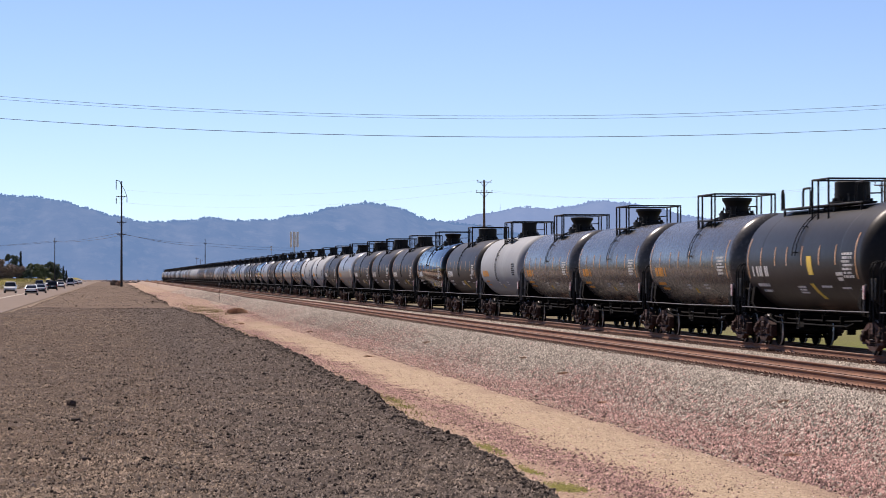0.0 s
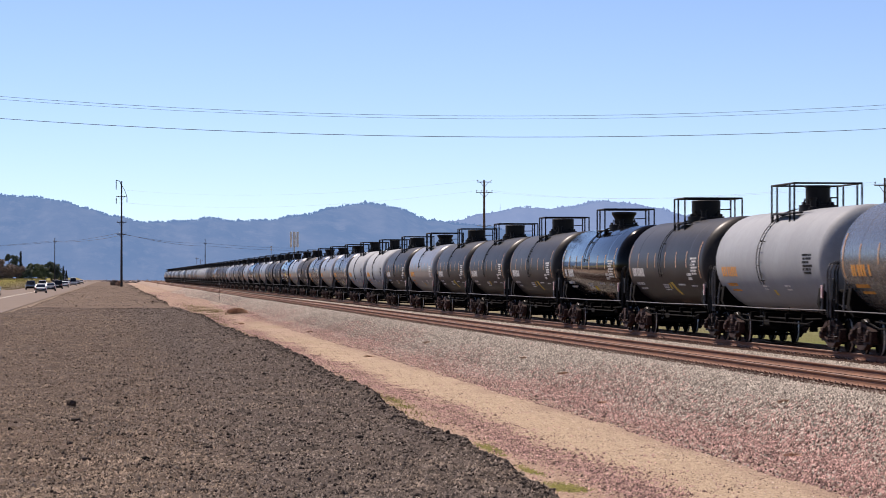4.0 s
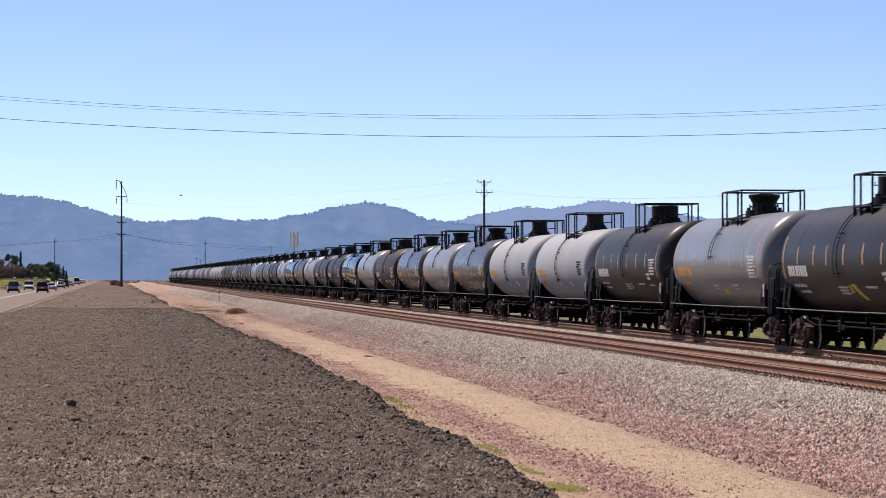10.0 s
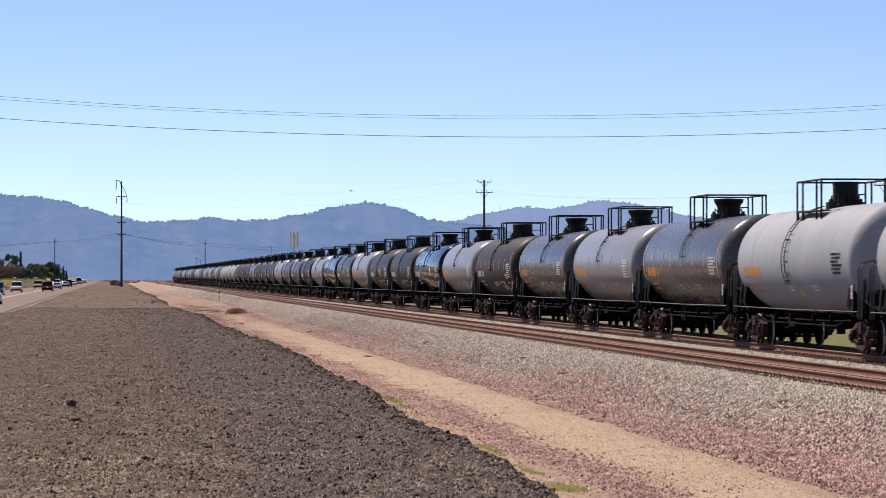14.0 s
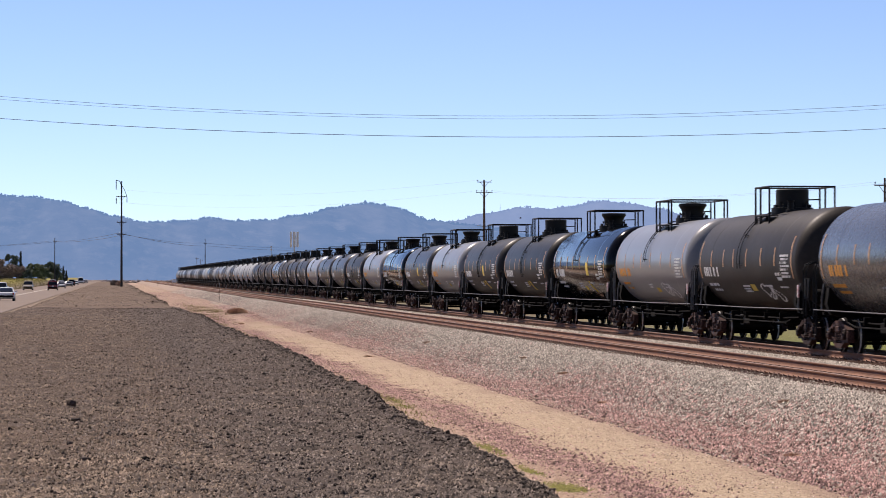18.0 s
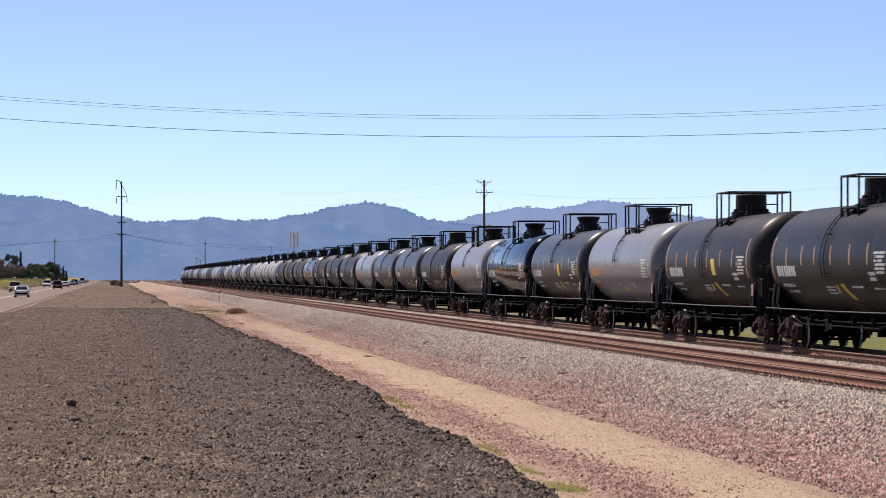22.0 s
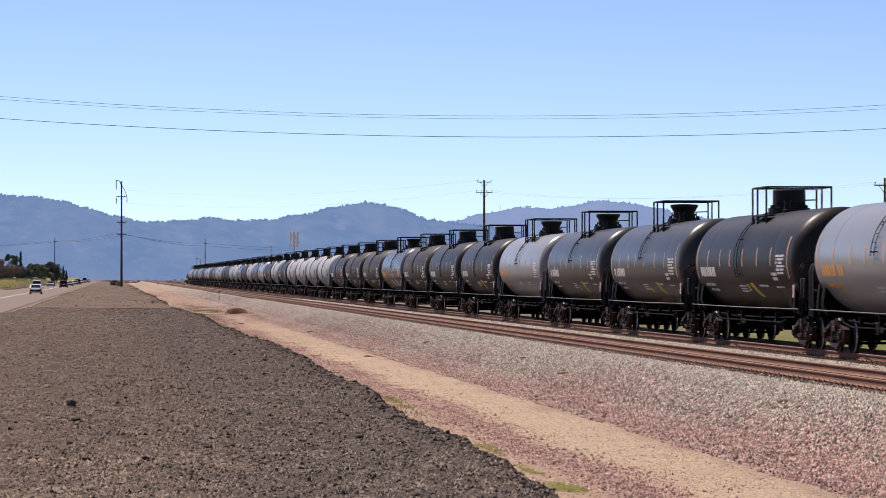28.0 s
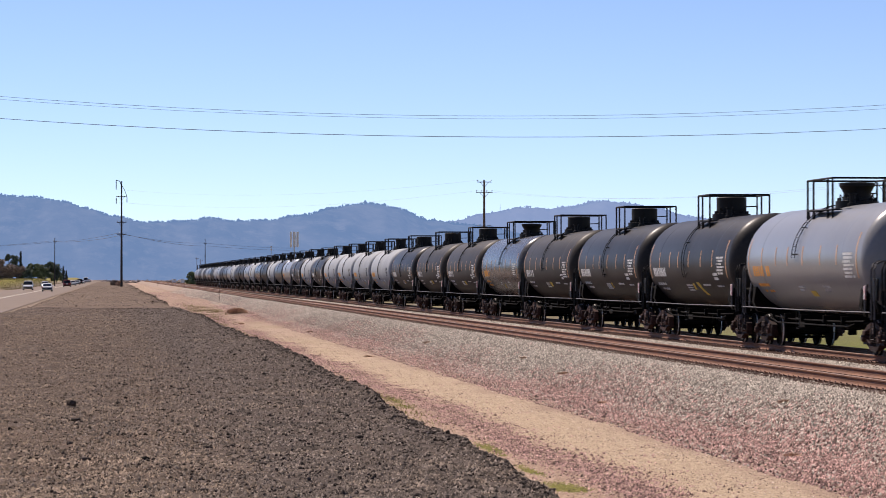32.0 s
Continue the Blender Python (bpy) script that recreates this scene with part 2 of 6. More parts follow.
# ---- mesh tools ----
class Geo:
    """Collects vertices and faces of one mesh."""

    def __init__(self):
        self.v, self.f, self.mats = [], [], []

    def add(self, verts, faces, mat=0):
        n = len(self.v)
        self.v += [tuple(p) for p in verts]
        self.f += [tuple(i + n for i in q) for q in faces]
        self.mats += [mat] * len(faces)
        return self

    def box(self, x, y, z, sx, sy, sz, bevel=0.0, mat=0):
        """A box by its centre and sizes; bevel cuts its upright edges and lid."""
        hx, hy, hz = sx / 2, sy / 2, sz / 2
        if not bevel:
            p = [(x + i * hx, y + j * hy, z + k * hz) for k in (-1, 1) for i, j in ((-1, -1), (1, -1), (1, 1), (-1, 1))]
            return self.add(p, [(3, 2, 1, 0), (4, 5, 6, 7), (0, 1, 5, 4), (1, 2, 6, 5), (2, 3, 7, 6), (3, 0, 4, 7)], mat)
        b = min(bevel, hx * 0.9, hy * 0.9, hz * 0.9)
        rings = []
        for k, inset in ((-hz, b), (-hz + b, 0), (hz - b, 0), (hz, b)):
            ax, ay = hx - inset, hy - inset
            rings.append([(x - ax, y - ay + b * (inset == 0), z + k), (x - ax + b * (inset == 0), y - ay, z + k), (x + ax - b * (inset == 0), y - ay, z + k), (x + ax, y - ay + b * (inset == 0), z + k),
                          (x + ax, y + ay - b * (inset == 0), z + k), (x + ax - b * (inset == 0), y + ay, z + k), (x - ax + b * (inset == 0), y + ay, z + k), (x - ax, y + ay - b * (inset == 0), z + k)])
        return self.rings(rings, True, mat)

    def rings(self, rings, caps=True, mat=0, closed=False):
        """Skins rings of equal length."""
        n, k = len(rings[0]), len(rings)
        faces = []
        for r in range(k if closed else k - 1):
            a, b = r * n, ((r + 1) % k) * n
            faces += [(a + i, a + (i + 1) % n, b + (i + 1) % n, b + i) for i in range(n)]
        if caps and not closed:
            faces += [tuple(range(n - 1, -1, -1)), tuple((k - 1) * n + i for i in range(n))]
        return self.add([p for ring in rings for p in ring], faces, mat)

    def tube(self, points, r, n=6, mat=0, taper=1.0):
        """A round bar along points."""
        points = [Vector(p) for p in points]
        rings = []
        for i, p in enumerate(points):
            way = (points[min(i + 1, len(points) - 1)] - points[max(i - 1, 0)]).normalized()
            side = way.cross(Vector((0, 0, 1)) if abs(way.z) < 0.9 else Vector((0, 1, 0))).normalized()
            up = side.cross(way)
            rr = r * (1 + (taper - 1) * i / max(1, len(points) - 1))
            rings.append([p + (side * math.cos(2 * math.pi * a / n) + up * math.sin(2 * math.pi * a / n)) * rr for a in range(n)])
        return self.rings(rings, True, mat)

    def lathe(self, profile, n=24, axis="z", at=(0, 0, 0), mat=0, caps=True):
        """A turned body: profile of (along, radius)."""
        rings = []
        for along, r in profile:
            ring = []
            for a in range(n):
                c, s = r * math.cos(2 * math.pi * a / n), r * math.sin(2 * math.pi * a / n)
                p = {"z": (c, s, along), "y": (s, along, c), "x": (along, c, s)}[axis]
                ring.append((p[0] + at[0], p[1] + at[1], p[2] + at[2]))
            rings.append(ring)
        return self.rings(rings, caps, mat)

    def mesh(self, name, materials, smooth=False):
        me = bpy.data.meshes.new(name)
        me.from_pydata(self.v, [], self.f)
        for m in materials if isinstance(materials, (list, tuple)) else [materials]:
            me.materials.append(m)
        if any(self.mats):
            me.polygons.foreach_set("material_index", self.mats)
        if smooth:
            me.shade_smooth()
            me.set_sharp_from_angle(angle=radians(38))
        me.validate()
        me.update()
        return me


def part(name, geo, material, parent, label="", at=(0, 0, 0), smooth=True):
    """Links a Geo or a mesh as one mesh object under a thing or a part."""
    ob = new(name, geo if isinstance(geo, bpy.types.Mesh) else geo.mesh(name, material, smooth))
    ob.parent = parent
    ob.location = at
    if label:
        tagged(ob, label)
    return ob


def thing(name, at, label, category, group="", turn=0.0):
    ob = new(name)
    ob.empty_display_size = 0.3
    ob.matrix_basis = pose(*at, 0, 0, turn)
    return tagged(ob, label, category, group)


def solid(name, geo, material, label, category, group="", kind="", at=(0, 0, 0), smooth=True):
    ob = new(name, geo.mesh(name, material, smooth))
    ob.location = at
    return tagged(ob, label, category, group, kind)


def bumpy(x, y, s):
    return noise.noise(Vector((x * s, y * s, 3.7)))


# ---- ground ----
RAIL_Z, NEAR_X, FAR_X, GAUGE = 1.0, 15.95, 20.6, 1.505


def profile(x):
    """Height of the natural ground across the tracks."""
    pts = ((-4000, 0.2), (-60, 0.2), (-30, 0.7), (-20.5, 0.5), (-19, 0.46), (-7.5, 0.46), (-6.0, 0.3), (5.0, -0.08), (8, 0.0), (10.3, 0.03), (11.8, 0.1), (12.6, 0.2), (24, 0.3), (27, 0.15), (60, 0.2), (4000, 0.2))
    for (a, za), (b, zb) in zip(pts, pts[1:]):
        if x <= b:
            return za + (zb - za) * (x - a) / (b - a)
    return pts[-1][1]


def graded(start, end, first, growth):
    """Steps that grow with the distance."""
    out, y = [start], start
    while y < end:
        y += max(first, abs(y) * growth)
        out.append(min(y, end))
    return out


def sheet(name, xs, ys, height, material, label, category, kind="structure", smooth=True):
    g = Geo()
    n = len(xs)
    g.v = [(x, y, height(x, y)) for y in ys for x in xs]
    g.f = [(j * n + i, j * n + i + 1, (j + 1) * n + i + 1, (j + 1) * n + i) for j in range(len(ys) - 1) for i in range(n - 1)]
    g.mats = [0] * len(g.f)
    return solid(name, g, material, label, category, kind=kind, smooth=smooth)


def ground_material():
    """Earth, sand, pink gravel, grass: broad bands beside the line with ragged borders."""
    m = bpy.data.materials.new("trackside_ground")
    m.use_nodes = True
    t = m.node_tree
    shader = t.nodes["Principled BSDF"]
    shader.inputs["Roughness"].default_value = 0.95
    shader.inputs["Specular IOR Level"].default_value = 0.05
    where = t.nodes.new("ShaderNodeTexCoord")
    split = t.nodes.new("ShaderNodeSeparateXYZ")
    t.links.new(where.outputs["Object"], split.inputs[0])
    wander = t.nodes.new("ShaderNodeMath")
    wander.operation = "MULTIPLY_ADD"
    wander.inputs[1].default_value = 2.2
    t.links.new(noisy(t, 0.5, 5.0, 0.65, (1, 0.35, 1)), wander.inputs[0])
    t.links.new(split.outputs[0], wander.inputs[2])
    span = ramped(t, wander.outputs[0], -38.9, 61.1)
    ramp = t.nodes.new("ShaderNodeValToRGB")
    bands = ((-38, (0.26, 0.24, 0.07)), (-24, (0.32, 0.28, 0.085)), (-20, (0.27, 0.215, 0.165)), (4, (0.26, 0.2, 0.15)), (6.4, (0.33, 0.25, 0.15)), (7.1, (0.48, 0.345, 0.25)), (8.4, (0.43, 0.3, 0.225)),
             (9.3, (0.54, 0.415, 0.285)), (10.7, (0.51, 0.39, 0.275)), (11.4, (0.4, 0.285, 0.215)), (12.2, (0.34, 0.26, 0.21)), (24, (0.33, 0.27, 0.2)), (27, (0.17, 0.185, 0.055)), (46, (0.18, 0.19, 0.06)), (58, (0.38, 0.28, 0.17)))
    while len(ramp.color_ramp.elements) < len(bands):
        ramp.color_ramp.elements.new(0.5)
    for element, (x, colour) in zip(ramp.color_ramp.elements, bands):
        element.position, element.color = (x + 38.9) / 100, (*colour, 1)
    t.links.new(span, ramp.inputs[0])
    grain = noisy(t, 9, 6.0, 0.7)
    tone = t.nodes.new("ShaderNodeHueSaturation")
    value = t.nodes.new("ShaderNodeMapRange")
    value.inputs[1].default_value, value.inputs[2].default_value, value.inputs[3].default_value, value.inputs[4].default_value = 0.3, 0.7, 0.62, 1.32
    t.links.new(grain, value.inputs[0])
    fleck = t.nodes.new("ShaderNodeMath")
    fleck.operation = "MULTIPLY"
    flecks = t.nodes.new("ShaderNodeMapRange")
    flecks.inputs[1].default_value, flecks.inputs[2].default_value, flecks.inputs[3].default_value, flecks.inputs[4].default_value = 0.36, 0.56, 0.6, 1.06
    t.links.new(noisy(t, 34, 4.0, 0.75, (1, 0.5, 1)), flecks.inputs[0])
    t.links.new(value.outputs[0], fleck.inputs[0])
    t.links.new(flecks.outputs[0], fleck.inputs[1])
    t.links.new(fleck.outputs[0], tone.inputs["Value"])
    patches = mixed(t, ramped(t, noisy(t, 0.3, 7.0, 0.75, (1, 0.16, 1)), 0.45, 0.58), (0.43, 0.305, 0.245), (0.33, 0.25, 0.17))
    reach = t.nodes.new("ShaderNodeMath")
    reach.operation = "MULTIPLY"
    reach.inputs[1].default_value = 0.82
    t.links.new(ramped(t, split.outputs[1], 95, 230), reach.inputs[0])
    field = mixed(t, ramped(t, split.outputs[0], 22, 26), (1, 1, 1), (0, 0, 0))
    beside = t.nodes.new("ShaderNodeMath")
    beside.operation = "MULTIPLY"
    t.links.new(reach.outputs[0], beside.inputs[0])
    t.links.new(field, beside.inputs[1])
    verge = t.nodes.new("ShaderNodeMath")
    verge.operation = "MULTIPLY"
    t.links.new(beside.outputs[0], verge.inputs[0])
    t.links.new(ramped(t, split.outputs[0], -8, -5), verge.inputs[1])
    dry = t.nodes.new("ShaderNodeMath")
    dry.operation = "MULTIPLY"
    t.links.new(ramped(t, split.outputs[0], 23, 25), dry.inputs[0])
    t.links.new(ramped(t, split.outputs[1], 120, 210), dry.inputs[1])
    stubble = mixed(t, ramped(t, noisy(t, 0.2, 5.0, 0.7, (1, 0.3, 1)), 0.45, 0.6), (0.2, 0.165, 0.11), (0.25, 0.215, 0.12))
    bands_out = mixed(t, dry.outputs[0], ramp.outputs[0], stubble)
    t.links.new(mixed(t, verge.outputs[0], bands_out, patches), tone.inputs["Color"])
    t.links.new(tone.outputs[0], shader.inputs["Base Color"])
    relief = t.nodes.new("ShaderNodeBump")
    relief.inputs["Distance"].default_value = 0.05
    t.links.new(grain, relief.inputs["Height"])
    t.links.new(relief.outputs[0], shader.inputs["Normal"])
    return m


def ground_z(x, y):
    rise = min(1.0, max(0.0, (y - 560) / 260)) * min(1.0, max(0.0, (-20.5 - x) / 6)) * 1.7 if x > -150 else 0
    return profile(x) + rise + (0.04 * bumpy(x, y * 0.5, 0.9) + 0.008 * bumpy(x, y, 1.5) if 4 < x < 14 else 0)


M["ground"] = ground_material()
xs = [-4000, -2000, -900, -400, -200, -100, -60, -45, -34, -30, -27, -24, -22, -20.5, -19, -13, -7.5, -6] + [x * 0.35 for x in range(-15, 43)] + [16, 18, 20, 22, 24, 25.5, 27, 30, 34, 40, 50, 60, 90, 150, 300, 600, 1200, 2500, 4000]
ys = [-400, -200, -100, -50, -20, 0, 15] + graded(25, 4700, 0.7, 0.02)
sheet("ground", xs, ys, ground_z, M["ground"], "sandy trackside ground with pink gravel, dry weeds and grass", "ground")

# The ballast bed that carries both tracks.
bed_xs = [11.7, 12.2, 12.7, 13.1, 13.5, 13.9, 14.25, 14.5, 14.8, 15.95, 17.1, 17.5, 18.2, 18.9, 19.3, 20.6, 22, 22.6, 23.2, 24.4, 25.6]
bed_zs = [0.04, 0.25, 0.4, 0.53, 0.66, 0.74, 0.77, 0.775, 0.77, 0.765, 0.77, 0.785, 0.79, 0.785, 0.77, 0.765, 0.77, 0.775, 0.6, 0.35, 0.05]
M["bed"] = surface("ballast_bed", (0.17, 0.145, 0.125), (0.06, 0.05, 0.044), 2.5, 16, 0.95, bump=0.05, specular=0.05)
bed_tree = M["bed"].node_tree  # dark nearby as the shade between stones; stone-pale far on, where stones run out
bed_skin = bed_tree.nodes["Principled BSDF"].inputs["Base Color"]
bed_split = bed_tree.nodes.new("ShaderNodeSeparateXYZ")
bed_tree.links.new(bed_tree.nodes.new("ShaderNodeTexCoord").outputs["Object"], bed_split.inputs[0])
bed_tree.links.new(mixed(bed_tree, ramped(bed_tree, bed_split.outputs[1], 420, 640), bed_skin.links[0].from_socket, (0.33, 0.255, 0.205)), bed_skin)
M["bed_brown"] = surface("rust_stained_ballast", (0.21, 0.11, 0.07), (0.1, 0.053, 0.036), 2.5, 16, 0.95, bump=0.04, specular=0.05)
bed = {round(x, 3): z for x, z in zip(bed_xs, bed_zs)}
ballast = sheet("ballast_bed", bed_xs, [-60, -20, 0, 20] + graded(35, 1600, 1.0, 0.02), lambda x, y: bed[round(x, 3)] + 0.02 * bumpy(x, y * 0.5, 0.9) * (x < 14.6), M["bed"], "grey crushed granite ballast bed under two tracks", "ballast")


def bed_z(x):
    for (a, za), (b, zb) in zip(zip(bed_xs, bed_zs), zip(bed_xs[1:], bed_zs[1:])):
        if a <= x <= b:
            return za + (zb - za) * (x - a) / (b - a)
    return profile(x)


# The berm: a long low bank of dark gravelly earth, and its older, browner part farther on.
EDGE = ((0, 3.3), (24.3, 3.39), (28.5, 3.57), (30.8, 3.56), (33.9, 3.675), (36.3, 3.585), (37.3, 3.54), (43, 3.665), (49.4, 3.98), (52.4, 3.81), (58.8, 3.82), (71.7, 4.04), (80, 4.05), (90, 3.85), (110, 3.74), (137, 3.83), (176, 3.55))


def edge(y):
    """The bank's shoulder on the track side."""
    for (a, xa), (b, xb) in zip(EDGE, EDGE[1:]):
        if y <= b:
            return xa + (xb - xa) * max(0.0, y - a) / (b - a)
    return EDGE[-1][1] + 0.45 * bumpy(1, y, 0.09) + 0.3 * bumpy(7, y, 0.3)


def berm_height(top, lumps):
    def height(x, y):
        right = edge(y) + 0.05 * bumpy(7, y, 0.9) + 0.05 * bumpy(4, y, 2.1)
        left = -4.9 + 0.4 * bumpy(11, y, 0.05) + 0.2 * bumpy(5, y, 0.4)
        crown = top + 0.05 * bumpy(x, y * 0.3, 0.35) + lumps * (0.035 * bumpy(x, y, 1.7) + 0.03 * bumpy(x, y, 5.1))
        crown += 0.09 * bumpy(x, 3, 0.8) * min(1.0, max(0.0, (y - 130) / 46)) * (y < 177)
        slope = min(0.0, (right - x) * 1.7, (x - left) * 0.5) * (1 + 0.15 * bumpy(x, y, 2))
        return crown + slope
    return height


berm_xs = [-8.2, -7.6, -7.0, -6.4, -5.9, -5.5, -5.2, -4.9, -4.6] + [-4.4 + 0.16 * i for i in range(47)] + [3.2 + 0.1 * i for i in range(35)]
near_berm = berm_height(1.35, 1.0)
sheet("berm", berm_xs, [-30, -12, 0, 8, 14] + graded(18, 176, 0.1, 0.0045), near_berm, M["berm"], "long low bank of dark gravelly earth with clods", "earth bank")
far_berm = berm_height(1.27, 1.6)
sheet("berm_beyond", berm_xs[::2] + [berm_xs[-1]], graded(174, 1100, 0.6, 0.006), far_berm, M["berm_far"], "older brown earth bank with an eroded edge", "earth bank")


# ---- loose stones ----
ICO = [(0, -0.53, 0.85), (0, 0.53, 0.85), (0, -0.53, -0.85), (0, 0.53, -0.85), (0.85, 0, 0.53), (0.85, 0, -0.53), (-0.85, 0, 0.53), (-0.85, 0, -0.53), (0.53, 0.85, 0), (-0.53, 0.85, 0), (0.53, -0.85, 0), (-0.53, -0.85, 0)]
ICO_F = [(0, 4, 1), (0, 1, 6), (0, 6, 11), (0, 11, 10), (0, 10, 4), (1, 4, 8), (1, 8, 9), (1, 9, 6), (4, 10, 5), (4, 5, 8), (6, 9, 7), (6, 7, 11), (2, 10, 11), (2, 11, 7), (2, 7, 3), (2, 3, 5), (2, 5, 10), (3, 8, 5), (3, 9, 8), (3, 7, 9)]
OCT = [(1, 0, 0), (-1, 0, 0), (0, 1, 0), (0, -1, 0), (0, 0, 1), (0, 0, -1)]
BIT = [(1, 0, -0.3), (0, 1, -0.3), (-1, 0, -0.3), (0, -1, -0.3), (0, 0, 0.9)]
BIT_F = [(0, 1, 4), (1, 2, 4), (2, 3, 4), (3, 0, 4)]
OCT_F = [(0, 2, 4), (2, 1, 4), (1, 3, 4), (3, 0, 4), (2, 0, 5), (1, 2, 5), (3, 1, 5), (0, 3, 5)]


def scatter(name, spots, sizes, material, label, category, seed, fine=True, flat=0.7, grow=0):
    """Many angular stones in one object: spots (n, 3), sizes (n)."""
    rng = np.random.default_rng(seed)
    base, faces = (np.array(a) for a in ((OCT, OCT_F), (ICO, ICO_F), (BIT, BIT_F))[int(fine)])
    n, k = len(spots), len(base)
    if grow:
        sizes = sizes * np.maximum(1.0, spots[:, 1] / grow) ** 0.45
    v = base[None] * (1 + rng.uniform(-0.32, 0.32, (n, k, 1))) * rng.uniform(0.65, 1.2, (n, 1, 3))
    a = rng.uniform(0, 2 * np.pi, n)
    c, s = np.cos(a)[:, None], np.sin(a)[:, None]
    tilt = rng.uniform(-0.8, 0.8, n) * (0.5 if fine == 2 else 1)
    ct, st = np.cos(tilt)[:, None], np.sin(tilt)[:, None]
    x, y, z = v[..., 0], v[..., 1] * ct - v[..., 2] * st, v[..., 1] * st + v[..., 2] * ct
    v = np.stack((x * c - y * s, x * s + y * c, z * flat), -1) * sizes[:, None, None] + spots[:, None]
    f = (faces[None] + (np.arange(n) * k)[:, None, None]).reshape(-1)
    me = bpy.data.meshes.new(name)
    me.vertices.add(n * k), me.loops.add(len(f)), me.polygons.add(len(f) // 3)
    me.vertices.foreach_set("co", v.reshape(-1).astype(np.float32))
    me.loops.foreach_set("vertex_index", f.astype(np.int32))
    me.polygons.foreach_set("loop_start", np.arange(0, len(f), 3, dtype=np.int32))
    me.materials.append(material)
    me.update(calc_edges=True)
    ob = new(name, me)
    return tagged(ob, label, category, kind="stuff")


def strewn(n, x0, x1, y0, y1, height, seed, power=1.0):
    """Spots over a strip, denser near the start of the strip."""
    rng = np.random.default_rng(seed)
    u = rng.uniform(0, 1, n)
    ys = y0 * (y1 / y0) ** u if power == 1.0 else (y0 ** (1 - power) + u * (y1 ** (1 - power) - y0 ** (1 - power))) ** (1 / (1 - power))
    xs = rng.uniform(x0, x1, n)
    return np.array([(x, y, height(x, y)) for x, y in zip(xs, ys)])


rng = np.random.default_rng(5)


def edge_of(ys):
    return np.array([edge(y) for y in ys])


def bank_spots(n, y1, brown, seed):
    """Spots on the bank: brown stones keep to its road side, dark ones to its track side."""
    rng = np.random.default_rng(seed)
    u = rng.uniform(0, 1, n)
    y = (20 ** -0.6 + u * (y1 ** -0.6 - 20 ** -0.6)) ** (-1 / 0.6)
    x = 0.9 - 5.7 * rng.beta(0.95, 1.0, n) if brown else edge_of(y) + 0.2 - 4.6 * rng.beta(0.9, 1.25, n)
    x = x + rng.normal(0, 0.25, n)
    return np.array([(p, q, near_berm(p, q)) for p, q in zip(x, y)])


scatter("earth_clods", bank_spots(62000, 165, True, 1), 0.007 + 0.010 * rng.uniform(0, 1, 62000) ** 3.0, M["clod"], "brown loose earth and gravel on the bank", "gravel", 2, 2, 0.95, 42)
scatter("stony_clods", bank_spots(46000, 165, False, 9), 0.008 + 0.011 * rng.uniform(0, 1, 46000) ** 3, M["clod_dark"], "dark stony clods on the bank", "gravel", 10, 2, 0.95, 42)
# two dark scatters that colour in the shaded pits between lumps
scatter("dark_clods", bank_spots(26000, 176, True, 41), 0.008 + 0.012 * rng.uniform(0, 1, 26000) ** 4, M["clod_shade"], "dark brown crumbs standing for shaded pits on the bank", "gravel", 42, 0, 0.9, 42)
scatter("black_clods", bank_spots(26000, 176, False, 43), 0.009 + 0.02 * rng.uniform(0, 1, 26000) ** 4, M["clod_edge"], "blackish crumbs standing for shaded pits on the bank", "gravel", 44, 0, 0.9, 42)
crumbs = np.concatenate((bank_spots(28000, 110, True, 61), bank_spots(22000, 110, False, 62)))
scatter("earth_crumbs", crumbs, 0.006 + 0.008 * rng.uniform(0, 1, len(crumbs)) ** 2, M["crumb"], "fine brown crumbs of earth on the bank", "gravel", 63, 2, 1.05, 36)
scatter("earth_lumps", bank_spots(60000, 140, True, 65), 0.01 + 0.019 * rng.uniform(0, 1, 60000) ** 2.2, M["lump"], "dull brown lumps of earth on the bank", "gravel", 67, 2, 1.0, 60)
scatter("dark_lumps", bank_spots(60000, 140, False, 66), 0.01 + 0.021 * rng.uniform(0, 1, 60000) ** 2.2, M["lump_dark"], "dull dark lumps of earth on the bank", "gravel", 68, 2, 1.0, 60)
scatter("pebbles", strewn(14000, -4.8, 3.4, 19, 150, near_berm, 3), 0.004 + 0.007 * rng.uniform(0, 1, 14000) ** 2.5, M["pebble"], "pale pebbles strewn on the bank", "pebbles", 4, False, 0.8, 45)
scatter("large_clods", strewn(500, -4.6, 3.6, 20, 110, near_berm, 3), 0.02 + 0.035 * rng.uniform(0, 1, 500) ** 2, M["clod_edge"], "larger dark clods on the bank", "clods", 18)
# the near-black tone here stands for the slope's shaded edge
scatter("edge_clods", strewn(6000, 3.3, 5.8, 19, 170, near_berm, 5), 0.01 + 0.036 * rng.uniform(0, 1, 6000) ** 3.6, M["clod_edge"], "shade-dark clods tumbling down the bank's edge", "clods", 6)
crest = np.random.default_rng(81)
crest_y = 24 * (140 / 24) ** crest.uniform(0, 1, 7000)
crest_x = edge_of(crest_y) + crest.normal(0.0, 0.13, 7000)
crest_spots = np.array([(a, b, near_berm(a, b)) for a, b in zip(crest_x, crest_y)])
scatter("crest_clods", crest_spots, 0.011 + 0.03 * crest.uniform(0, 1, 7000) ** 3 * (1 + 0.8 * (crest_y > 62)), M["clod_edge"], "dark clods along the bank's shoulder", "clods", 82, False)
scatter("far_clods", strewn(9000, -5.4, 4.2, 175, 600, far_berm, 7), 0.015 + 0.06 * rng.uniform(0, 1, 9000) ** 6, M["clod"], "brown clods on the older bank", "clods", 8, False)
